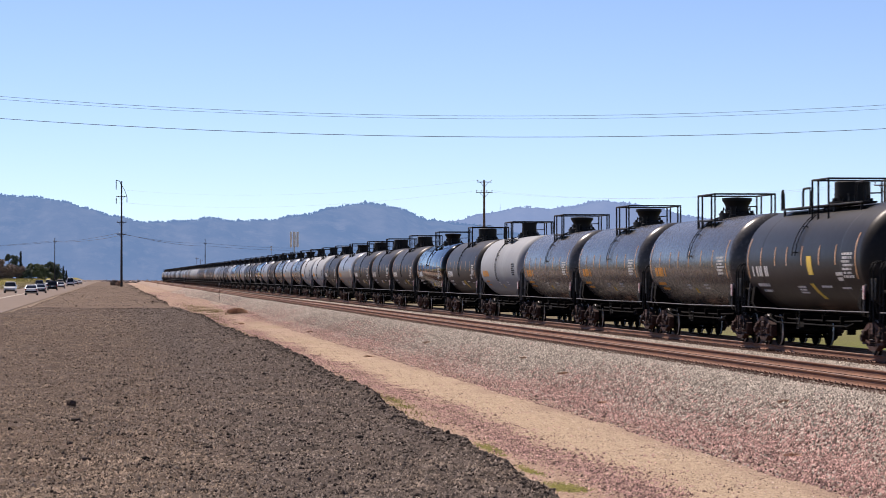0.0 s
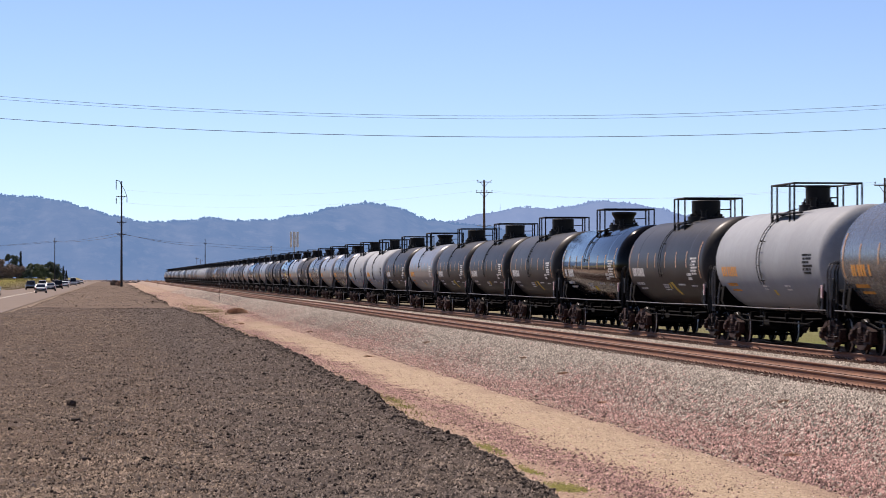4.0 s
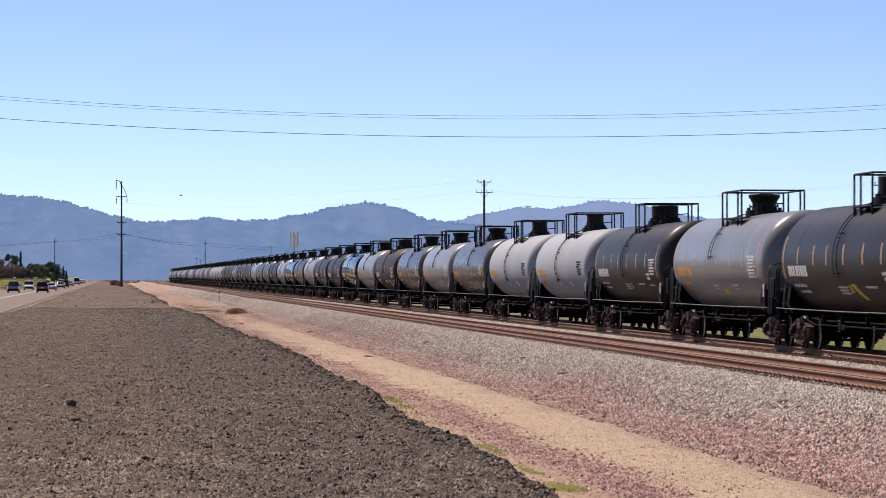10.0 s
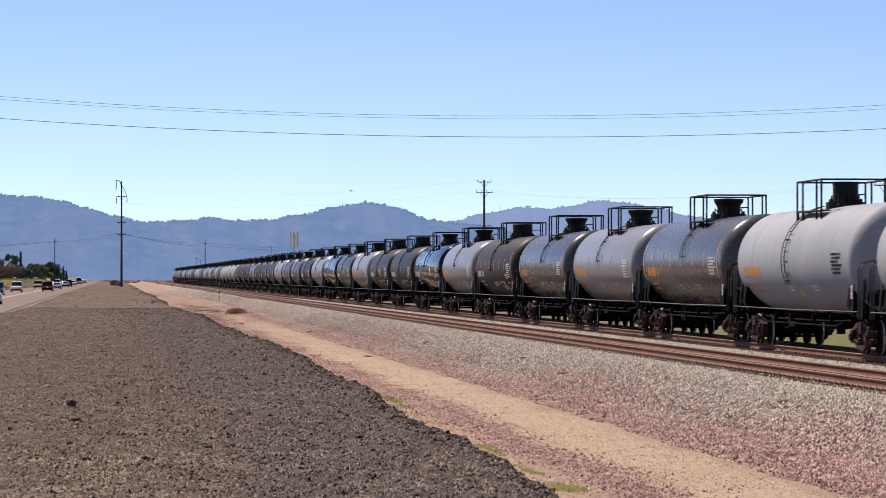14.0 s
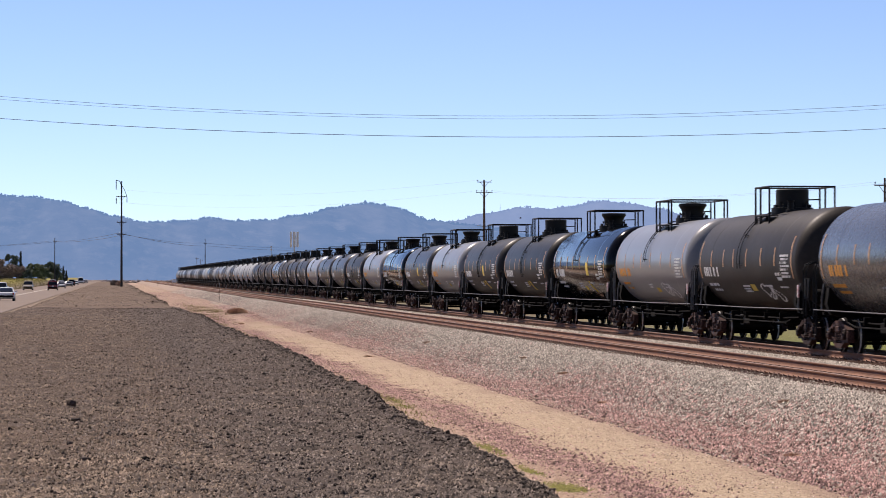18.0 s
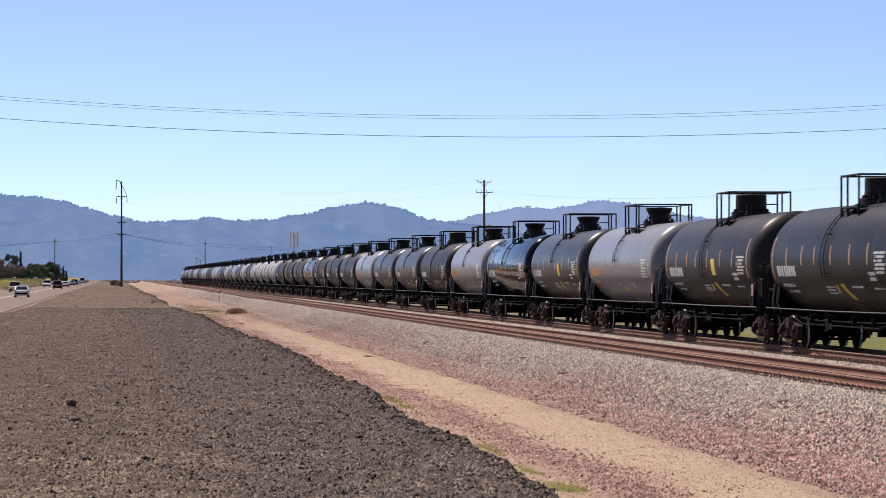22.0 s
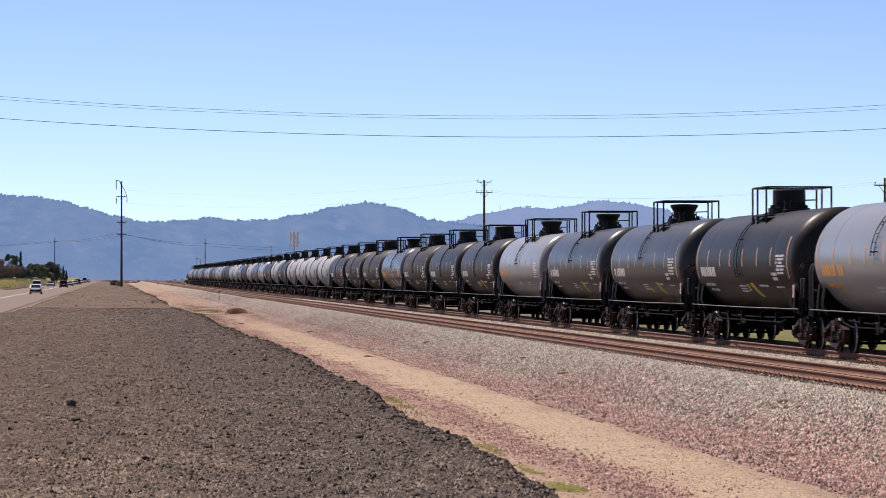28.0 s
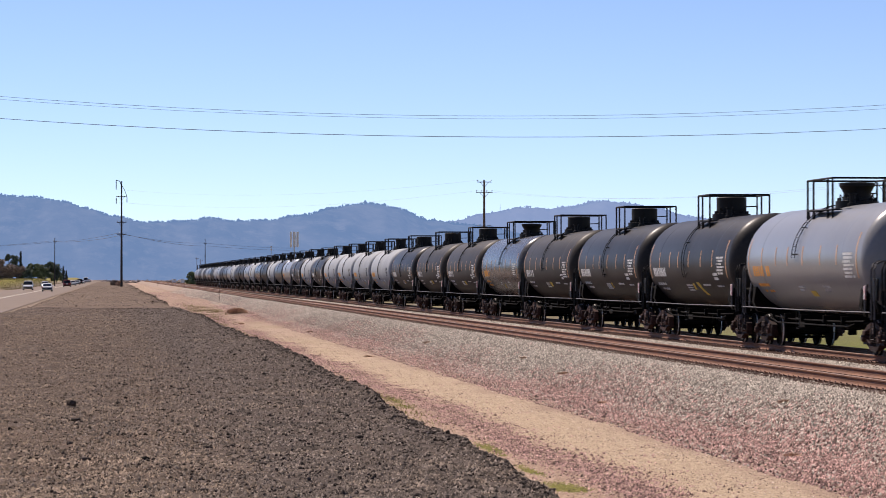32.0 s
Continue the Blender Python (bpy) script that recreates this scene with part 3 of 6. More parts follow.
lump = solid("large_clod", Geo().add([(0.07 * x * (1 + 0.15 * math.sin(9 * y)), 0.06 * y, 0.055 * z + 0.035) for x, y, z in ICO], ICO_F), M["clod_shade"], "single large dark clod lying on the bank", "clod", at=(-0.535, 41.5, near_berm(-0.535, 41.5)), smooth=False)


def shoulder(n, seed, grey):
    """Spots on the ballast slope: grey stones up by the track, pink ones mixed in lower down."""
    rng = np.random.default_rng(seed)
    u = rng.uniform(0, 1, 3 * n)
    y = (37 ** -0.4 + u * (330 ** -0.4 - 37 ** -0.4)) ** -2.5
    x = 10.0 + 4.95 * rng.beta(1.15, 1.0, 3 * n)
    share = np.clip((x - 10.5 + 0.5 * np.sin(y * 0.21) + 0.4 * np.sin(y * 0.07)) / 3.1, 0.12, 0.98)
    keep = rng.uniform(0, 1, 3 * n) < (share if grey else 1 - share) * np.where(x < 10.7, 0.45, 1.0)
    return np.array([(a, b, max(bed_z(a) + 0.02 * bumpy(a, b * 0.5, 0.9) * (a < 14.6) if a > 11.7 else -1, ground_z(a, b)) + 0.012) for a, b in zip(x[keep][:n], y[keep][:n])])


grey_spots, pink_spots = shoulder(105000, 11, True), shoulder(62000, 17, False)
scatter("ballast_stones", grey_spots, 0.018 + 0.019 * rng.uniform(0, 1, len(grey_spots)), M["ballast"], "loose grey granite ballast stones", "ballast", 12, 2, 1.1)
scatter("pink_ballast", pink_spots, 0.016 + 0.021 * rng.uniform(0, 1, len(pink_spots)), M["pink_stone"], "pinkish crushed stones low on the ballast slope", "gravel", 19, 2, 1.05)
mid = strewn(34000, 17.25, 19.4, 62, 330, lambda x, y: bed_z(x) + 0.012, 13)
scatter("ballast_between", mid, 0.024 + 0.022 * rng.uniform(0, 1, len(mid)), M["ballast"], "grey ballast stones between the two tracks", "ballast", 14, 2)


def pinks(n, seed):
    rng = np.random.default_rng(seed)
    y = 36 * (260 / 36) ** rng.uniform(0, 1, n)
    pick = rng.uniform(0, 1, n)
    x = np.where(pick < 0.93, rng.normal(7.5, 0.33, n) + 0.15 * np.sin(y * 0.19) + 0.12 * np.sin(y * 0.53), rng.uniform(5.9, 9.2, n))
    return np.array([(a, b, ground_z(a, b) + 0.006) for a, b in zip(x, y)])


scatter("pink_stones", pinks(34000, 15), 0.011 + 0.022 * rng.uniform(0, 1, 34000) ** 1.7, M["pink_stone"], "pinkish crushed stones beside the sand path", "gravel", 16, 2, 0.95)

grit = strewn(24000, 6.3, 11.2, 36, 220, lambda x, y: ground_z(x, y) + 0.002, 73)
scatter("sand_grit", grit, 0.005 + 0.011 * rng.uniform(0, 1, 24000) ** 4, M["clod_shade"], "dark grit strewn over the sand path", "gravel", 74, 2)
pale = strewn(16000, 6.3, 11.2, 36, 220, lambda x, y: ground_z(x, y) + 0.002, 75)
scatter("pale_chips", pale, 0.005 + 0.014 * rng.uniform(0, 1, 16000) ** 4, M["pebble"], "pale stone chips strewn over the sand path", "gravel", 76, 2)
chips = strewn(14000, 8.0, 11.0, 36, 220, lambda x, y: ground_z(x, y) + 0.003, 23)
scatter("sand_chips", chips, 0.006 + 0.016 * rng.uniform(0, 1, 14000) ** 3, M["pink_stone"], "small stone chips strewn over the sand path", "gravel", 24, 2)


def far_spots(n, x0, x1, seed):
    rng = np.random.default_rng(seed)
    y = 215 + 420 * rng.uniform(0, 1, n) ** 1.3
    x = x0 + (x1 - x0) * rng.uniform(0, 1, n) + 0.5 * np.sin(y * 0.05)
    return np.array([(a, b, max(bed_z(a) if a > 11.7 else -1, ground_z(a, b), far_berm(a, b) if a < 5.5 and b > 175 else -1)) for a, b in zip(x, y)])


scatter("far_pink_gravel", far_spots(26000, 5.2, 13.8, 25), 0.02 + 0.05 * rng.uniform(0, 1, 26000) ** 2.5, M["pink_stone"], "pink crushed stones strewn along the line", "gravel", 26, 2)
scatter("far_grey_gravel", far_spots(32000, 11.3, 14.7, 27), 0.03 + 0.035 * rng.uniform(0, 1, 32000) ** 2, M["ballast"], "grey ballast stones farther along the line", "ballast", 28, 2)
scatter("scarp_clods", far_spots(2600, 3.1, 4.9, 29), 0.03 + 0.085 * rng.uniform(0, 1, 2600) ** 4, M["crumb"], "dark clods along the eroded edge of the older bank", "clods", 30)
scatter("slumped_clods", np.array([(a, b, ground_z(a, b)) for a, b in zip(5.6 + 1.4 * np.random.default_rng(31).normal(0, 0.5, 700), np.random.default_rng(32).uniform(90, 330, 700))]), 0.015 + 0.05 * rng.uniform(0, 1, 700) ** 3, M["clod_edge"], "clods slumped to the foot of the bank", "clods", 33)
scatter("far_bank_gravel", far_spots(12000, -5.0, 3.6, 35), 0.02 + 0.05 * rng.uniform(0, 1, 12000) ** 3, M["clod"], "gravel on the older bank", "gravel", 36, 2)

# ---- tracks ----
RAIL = [(-0.076, 0), (0.076, 0), (0.076, 0.012), (0.02, 0.035), (0.009, 0.06), (0.009, 0.135), (0.034, 0.15), (0.037, 0.178), (0.028, 0.186), (-0.028, 0.186), (-0.037, 0.178), (-0.034, 0.15), (-0.009, 0.135), (-0.009, 0.06), (-0.02, 0.035), (-0.076, 0.012)]


def track(name, x, label):
    base = tagged(new(name), label, "railway track", kind="structure")
    base.location = (x, 0, RAIL_Z - 0.186)
    rail = Geo().rings([[(a, y, b) for a, b in RAIL] for y in (-60, 20, 60, 120, 200, 300, 450, 700, 1000, 1600)])
    rail.mats = [1 if abs(sum(rail.v[i][2] for i in f) / len(f) - 0.183) < 0.004 else 0 for f in rail.f]
    rail = rail.mesh("rail", [M["rail"], M["rail_head"]])
    for side in (-1, 1):
        part("rail", rail, None, base, at=(side * GAUGE / 2, 0, 0))
    tie = Geo().box(0, 0, -0.09, 2.6, 0.23, 0.18, 0.012).mesh("tie", M["tie"])
    rng = np.random.default_rng(21)
    first, rest = 58, Geo()
    clips = Geo()
    for i in range(2200):
        y = -20 + 0.52 * i
        if first <= y < first + 130:
            ob = part("tie", tie, None, base, at=(float(rng.normal(0, 0.02)), y, -0.004))
            ob.rotation_euler.z = float(rng.normal(0, 0.008))
        else:
            rest.box(float(rng.normal(0, 0.02)), y, -0.094, 2.6, 0.23, 0.18)
        if 40 < y < 330:
            for s in (-1, 1):
                for d in (-0.1, 0.1):
                    clips.box(s * GAUGE / 2 + d, y, 0.008, 0.09, 0.18, 0.018)
                    if d * s > 0:
                        clips.box(s * GAUGE / 2 + d * 1.1, y + 0.05, 0.025, 0.03, 0.03, 0.03)
                if i % 2:
                    clips.box(s * GAUGE / 2, y + 0.15, -0.01, 0.19, 0.035, 0.04)
    tagged(part("ties", rest, M["tie"], base), kind="stuff")
    tagged(part("rail_fastenings", clips, M["iron"], base, "rusty tie plates and rail anchors"), kind="stuff")
    crib = Geo()
    for y in (-20, 1600):
        crib.v += [(-1.33, y, -0.06), (-1.22, y, -0.035), (1.22, y, -0.035), (1.33, y, -0.06)]
    crib.f, crib.mats = [(0, 1, 5, 4), (1, 2, 6, 5), (2, 3, 7, 6)], [0, 0, 0]
    part("crib_ballast", crib, M["bed_brown"], base, "rust-stained ballast between the ties")
    return base


track("near_track", NEAR_X, "empty railway track with rusty rails on wooden ties")
track("far_track", FAR_X, "railway track with rusty rails carrying the tank train")

# ---- road ----
road = sheet("road", [-19, -16.6, -13.3, -10, -7.8], [-60, 0] + graded(40, 2600, 8, 0.05), lambda x, y: 0.5, M["asphalt"], "pale worn asphalt highway beside the railway", "road")
lines = Geo()
for x in (-13.45, -13.15):
    for y in graded(100, 1500, 40, 0.05)[:-1]:
        lines.box(x, y + 19, 0.504, 0.12, 40, 0.004)
part("road_markings", lines, M["road_paint"], road, "faded white and yellow road lines")

# ---- hills ----
RIGHT, AHEAD = Vector((math.cos(TURN), -math.sin(TURN), 0)), Vector((math.sin(TURN), math.cos(TURN), 0))


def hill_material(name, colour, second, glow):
    """Wooded slopes seen through kilometres of air; the glow paints that air's haze into the surface."""
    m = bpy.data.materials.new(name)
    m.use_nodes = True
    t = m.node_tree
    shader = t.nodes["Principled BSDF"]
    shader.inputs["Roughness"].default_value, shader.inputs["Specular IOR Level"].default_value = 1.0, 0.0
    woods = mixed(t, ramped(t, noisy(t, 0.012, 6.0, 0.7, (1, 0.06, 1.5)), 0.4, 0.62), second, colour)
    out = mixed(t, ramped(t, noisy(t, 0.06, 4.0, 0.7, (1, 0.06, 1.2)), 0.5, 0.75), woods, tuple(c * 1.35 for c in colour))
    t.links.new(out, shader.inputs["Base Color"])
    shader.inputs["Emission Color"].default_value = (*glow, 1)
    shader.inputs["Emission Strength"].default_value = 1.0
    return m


M["hill"] = hill_material("wooded_hill_haze_glow", (0.042, 0.04, 0.038), (0.012, 0.014, 0.016), (0.1, 0.181, 0.327))
M["hill_far"] = hill_material("wooded_hill_more_haze_glow", (0.03, 0.03, 0.03), (0.015, 0.017, 0.02), (0.165, 0.245, 0.41))


def ridge(name, crest, far, near, material, label, seed):
    """A wooded ridge: crest of (slope across, slope up) seen from the road, its flank running down towards the plain."""
    def top(a):
        for (a0, h0), (a1, h1) in zip(crest, crest[1:]):
            if a <= a1:
                s = (a - a0) / (a1 - a0)
                s = s * s * (3 - 2 * s)
                return h0 + (h1 - h0) * s
        return crest[-1][1]
    g, cols, rows = Geo(), 620, 40
    a0, a1 = crest[0][0], crest[-1][0]
    for j in range(rows + 2):
        s = min(j, rows) / rows
        d = far + (near - far) * s
        for i in range(cols):
            a = a0 + (a1 - a0) * i / (cols - 1)
            h = top(a) * far / 1000 * (1 - s) ** 1.15
            gully = noise.noise(Vector((a * 0.06 + seed, s * 0.7, 1))) + 0.5 * noise.noise(Vector((a * 0.2 + seed, s * 1.3, 5)))
            h *= 1 + 0.3 * gully * min(1, s * 4) * (1 - s)
            h += (1.6 * noise.noise(Vector((a * 0.4, s * 2, seed))) + 1.0 * abs(noise.noise(Vector((a * 1.9, s * 4, seed))))) * (1 - s)
            p = RIGHT * (a / 1000 * d) + AHEAD * d
            if j == rows + 1:
                p, h = RIGHT * (a / 1000 * far) + AHEAD * (far + 60), 0
            g.v.append((p.x, p.y, h))
    order = [rows + 1] + list(range(rows + 1))
    for a, b in zip(order, order[1:]):
        g.f += [(a * cols + i, b * cols + i, b * cols + i + 1, a * cols + i + 1) for i in range(cols - 1)]
    g.mats = [0] * len(g.f)
    ob = solid(name, g, material, label, "hills", kind="structure")
    return ob, top


# across and up in thousandths of the distance
CREST_NEAR = ((-420, 30), (-300, 22), (-200, 30), (-160, 25.5), (-139, 26.0), (-128, 25.6), (-119, 24.2), (-112, 22.1), (-103, 19.6), (-93, 17.7), (-80, 18.0), (-73, 19.1), (-66, 18.0), (-54, 18.4), (-45, 19.8), (-34, 22.1), (-28, 23.3), (-23, 23.7), (-19, 23.2), (-15, 22.1), (-4, 18.4), (6, 17.0), (30, 14), (60, 12), (110, 13), (200, 18), (420, 22))
CREST_FAR = ((-30, 6), (-8, 15), (4, 18.0), (12, 20.2), (26, 22.5), (33, 21.8), (40, 22.7), (49, 24.4), (58, 23.5), (67, 22.1), (77, 19.5), (92, 17.5), (130, 17), (170, 19), (260, 22), (420, 18))
near_ridge, near_top = ridge("hills_near", CREST_NEAR, 3900, 2300, M["hill"], "wooded hills with painted blue haze", 3.1)
far_ridge, far_top = ridge("hills_far", CREST_FAR, 4600, 4000, M["hill_far"], "farther wooded hills with paler painted blue haze", 8.4)
trees = []
rng = np.random.default_rng(31)
for i in range(1500):
    a = rng.uniform(-160, 20)
    back = rng.uniform(0, 12)
    p = RIGHT * (a / 1000 * 3895) + AHEAD * (3895 - back)
    trees.append((p.x, p.y, near_top(a) * 3.9 + rng.uniform(-1, 1)))
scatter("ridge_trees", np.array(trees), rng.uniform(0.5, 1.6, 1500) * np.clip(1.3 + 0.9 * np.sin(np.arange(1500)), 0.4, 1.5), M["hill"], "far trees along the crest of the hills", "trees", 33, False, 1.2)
trees = []
for i in range(700):
    a = rng.uniform(-2, 110)
    p = RIGHT * (a / 1000 * 4595) + AHEAD * (4595 - rng.uniform(0, 12))
    trees.append((p.x, p.y, far_top(a) * 4.6 + rng.uniform(-1.5, 0.5)))
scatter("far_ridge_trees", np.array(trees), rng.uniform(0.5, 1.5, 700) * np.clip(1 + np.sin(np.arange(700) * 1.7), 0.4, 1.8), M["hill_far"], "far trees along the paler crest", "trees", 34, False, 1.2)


# ---- tank cars ----
R_TANK, TANK_Z, HALF = 1.52, 2.52, 7.35
PITCH_Y = 111936.0


def on_tank(y, z, proud=0.006):
    """A point on the camera's side of the tank's barrel."""
    r = R_TANK + proud
    return (-math.sqrt(max(0, r * r - (z - TANK_Z) ** 2)), y, z)


def patch(geo, y0, y1, z0, z1, skew=0.0):
    """A thin plate that follows the barrel."""
    n = max(1, int((z1 - z0) / 0.12))
    rows = [(z0 + (z1 - z0) * i / n) for i in range(n + 1)]
    verts, faces = [], []
    for proud in (0.002, 0.008):
        for i, z in enumerate(rows):
            d = skew * i / n
            verts += [on_tank(y0 + d, z, proud), on_tank(y1 + d, z, proud)]
    m = 2 * (n + 1)
    for i in range(n):
        a = m + 2 * i
        faces.append((a, a + 2, a + 3, a + 1))
        faces += [(2 * i, a, a + 1, 2 * i + 1)] if i == 0 else []
        faces += [(2 * i, 2 * i + 2, a + 2, a), (2 * i + 1, a + 1, a + 3, 2 * i + 3)]
    faces.append((2 * n, 2 * n + 1, m + 2 * n + 1, m + 2 * n))
    geo.add(verts, faces)


def lettering(rows, seed):
    """Blocks of stencilled bars: rows of (y of the left end, z, height, length)."""
    rng, g = random.Random(seed), Geo()
    for y, z, h, length in rows:
        d = 0.0
        while d < length - 0.05:
            w = h * rng.uniform(0.5, 0.72)
            if rng.random() > 0.12:
                patch(g, y - d - w, y - d, z, z + h)
            d += w + h * 0.36
    return g


def head_profile():
    out = [(-HALF - 0.74 * math.cos(a), R_TANK * math.sin(a)) for a in [radians(x) for x in (3, 12, 24, 36, 48, 60, 72, 82, 90)]]
    return out + [(-y, r) for y, r in reversed(out)]


SHARED = {}


def shared(name, build, material, smooth=True):
    """One mesh for alike parts."""
    if name not in SHARED:
        SHARED[name] = build().mesh(name, material, smooth)
    return SHARED[name]


def wheelset_geo():
    g = Geo().lathe([(-1.0, 0.075), (-0.8, 0.075), (-0.8, 0.09), (0.8, 0.09), (0.8, 0.075), (1.0, 0.075)], 10, "x")
    for s in (-1, 1):
        rim = [(s * 0.685, 0.16), (s * 0.675, 0.40), (s * 0.685, 0.483), (s * 0.715, 0.483), (s * 0.725, 0.459), (s * 0.75, 0.458), (s * 0.785, 0.457), (s * 0.815, 0.455), (s * 0.82, 0.40), (s * 0.775, 0.38), (s * 0.765, 0.18), (s * 0.83, 0.16), (s * 0.83, 0.08), (s * 0.67, 0.08)]
        n0 = len(g.f)
        g.lathe(rim if s > 0 else rim, 28, "x", caps=False)
        for i in range(n0, len(g.f)):
            row = (i - n0) // 28
            g.mats[i] = 1 if row == 5 else 0
    return g


def side_frame_geo():
    """A cast truck side: arched top chord, sagging lower chord, openings beside the springs."""
    g = Geo()
    top = [(-1.12, 0.56), (-0.9, 0.62), (-0.6, 0.74), (-0.3, 0.79), (0.3, 0.79), (0.6, 0.74), (0.9, 0.62), (1.12, 0.56)]
    low = [(-1.12, 0.34), (-0.74, 0.36), (-0.5, 0.27), (-0.3, 0.19), (0.3, 0.19), (0.5, 0.27), (0.74, 0.36), (1.12, 0.34)]

    def chord(line, thick):
        rings = []
        for y, z in line:
            rings.append([(-0.09, y, z - thick / 2), (0.09, y, z - thick / 2), (0.09, y, z + thick / 2), (-0.09, y, z + thick / 2)])
        g.rings(rings)
    chord(top, 0.13)
    chord(low, 0.12)
    for y in (-0.36, 0.36):
        g.box(0, y, 0.49, 0.17, 0.12, 0.5, 0.02)
    for y in (-1.02, 1.02):
        g.box(0, y, 0.47, 0.2, 0.26, 0.28, 0.03)
    g.box(0, 0, 0.63, 0.24, 0.5, 0.17, 0.03)
    return g


def springs_geo():
    g = Geo()
    for y in (-0.2, 0.0, 0.2):
        for i in range(5):
            g.lathe([(0.26 + i * 0.06, 0.05), (0.275 + i * 0.06, 0.085), (0.3 + i * 0.06, 0.085), (0.315 + i * 0.06, 0.05)], 10, at=(0, y, 0))
    return g


def brake_beam():
    """A brake beam with its truss rod, shoes and lever."""
    g = Geo().box(0, 0, 0.42, 1.5, 0.07, 0.2, 0.015)
    g.tube([(-0.72, 0, 0.42), (0, -0.14, 0.4), (0.72, 0, 0.42)], 0.03, 5)
    for x in (-0.72, 0.72):
        g.box(x, 0.05, 0.45, 0.09, 0.08, 0.34, 0.015)
    return g.tube([(0.1, -0.03, 0.4), (0.14, -0.1, 0.95)], 0.03, 5)


def bogie(car, y, rich=True):
    b = part("bogie", shared("bogie", lambda: Geo().box(0, 0, 0.62, 2.0, 0.42, 0.24, 0.04).lathe([(0.72, 0.36), (0.86, 0.36), (0.88, 0.3)], 18), M["under_steel"]), None, car, "cast iron two-axle truck", at=(0, y, 0))
    for s in (-1, 1):
        part("side_frame", shared("side_frame", side_frame_geo, M["truck_iron"]), None, b, "rust-brown cast side frame", at=(s * 0.99, 0, 0))
        if rich:
            tagged(part("springs", shared("springs", springs_geo, M["truck_iron"]), None, b, at=(s * 1.0, 0, 0)), kind="stuff")
    part("spring_plank", shared("spring_plank", lambda: Geo().box(0, 0, 0.24, 1.9, 0.34, 0.07, 0.01), M["under_steel"]), None, b)
    for s in (-1, 1):
        part("brake_beam", shared("brake_beam", brake_beam, M["under_steel"]), None, b, at=(0, s * 0.34, 0)).rotation_euler.z = 0 if s > 0 else math.pi
    for d in (-0.89, 0.89):
        part("wheelset", shared("wheelset", wheelset_geo, [M["wheel"], M["tread"]]), None, b, "steel wheels with bright worn treads", at=(0, d, 0.457))
        if rich:
            for s in (-1, 1):
                part("bearing_cap", shared("bearing_cap", lambda: Geo().lathe([(-0.12, 0.1), (0.1, 0.11), (0.13, 0.085), (0.135, 0.03)], 12, "x").box(0, 0, 0.14, 0.16, 0.3, 0.1, 0.02), M["truck_iron"]) if s > 0 else
                     shared("bearing_cap_other", lambda: Geo().lathe([(0.12, 0.1), (-0.1, 0.11), (-0.13, 0.085), (-0.135, 0.03)], 12, "x").box(0, 0, 0.14, 0.16, 0.3, 0.1, 0.02), M["truck_iron"]), None, b, at=(s * 1.05, d, 0.457))
    return b


def arc_ladder(low):
    """A ladder bowed close round the barrel's side, down to the angle low."""
    g, r = Geo(), R_TANK + 0.075
    for dy in (-0.2, 0.2):
        g.tube([(-r * math.cos(a), dy, TANK_Z + r * math.sin(a)) for a in [radians(low + (75 - low) * i / 12) for i in range(13)]], 0.014, 5)
    n = int((72 - low) / 9)
    for i in range(n + 1):
        a = radians(low + 3 + 9 * i)
        x, z = -r * math.cos(a), TANK_Z + r * math.sin(a)
        g.tube([(x, -0.2, z), (x, 0.2, z)], 0.011, 5)
    for a in (low + 4, (low + 70) / 2, 66):
        for dy in (-0.2, 0.2):
            c, s = math.cos(radians(a)), math.sin(radians(a))
            g.tube([(-R_TANK * c, dy, TANK_Z + R_TANK * s), (-r * c, dy, TANK_Z + r * s)], 0.018, 5)
    return g


def stirrup():
    """The foot step hung under the sill below the ladder."""
    g = Geo().tube([(-1.46, -0.2, 1.16), (-1.46, -0.18, 0.6), (-1.46, 0.18, 0.6), (-1.46, 0.2, 1.16)], 0.018, 5)
    return g.tube([(-1.46, -0.19, 0.88), (-1.46, 0.19, 0.88)], 0.016, 5)


PLAT_Z, RAIL_TOP = 4.06, 4.76
REACH = (-1.0, -2.1, -1.95)  # the near end of short, long and middling platforms


def cage(side, long):
    """Guard rail along one side of the top platform; y = 1.05 is its far end."""
    g, x, end = Geo(), side * 1.0, REACH[long]
    for y in (1.05, 0.3, end + 0.6, end) if long else (1.05, 0.3, end):
        g.tube([(x, y, PLAT_Z - 0.42), (x, y, RAIL_TOP)], 0.03, 6)
    g.tube([(x, 1.05, RAIL_TOP), (x, end, RAIL_TOP)], 0.03, 6)
    return g


def cage_end(near, long):
    g = Geo()
    y = REACH[long] if near else 1.05
    g.tube([(-1.0, y, RAIL_TOP), (1.0, y, RAIL_TOP)], 0.03, 6)
    if not near:
        g.tube([(0.35, y, PLAT_Z - 0.04), (0.35, y, PLAT_Z + 0.34), (1.0, y, PLAT_Z + 0.36)], 0.022, 5)
    return g


def platform_geo(long):
    """Grating boards that step down with the barrel on both sides, and a cross board by the ladder."""
    end = REACH[long]
    g = Geo().box(0, 0.8, PLAT_Z - 0.15, 2.0, 0.4, 0.06, 0.01)
    for s in (-1, 1):
        g.box(s * 0.88, (0.95 + end) / 2, PLAT_Z - 0.16, 0.3, 0.95 - end, 0.035, 0.008)
        for y in (end + 0.1, 0.2, 0.9):
            g.tube([(s * 1.0, y, PLAT_Z - 0.15), (s * 0.98, y, PLAT_Z - 0.42)], 0.022, 5)
    return g


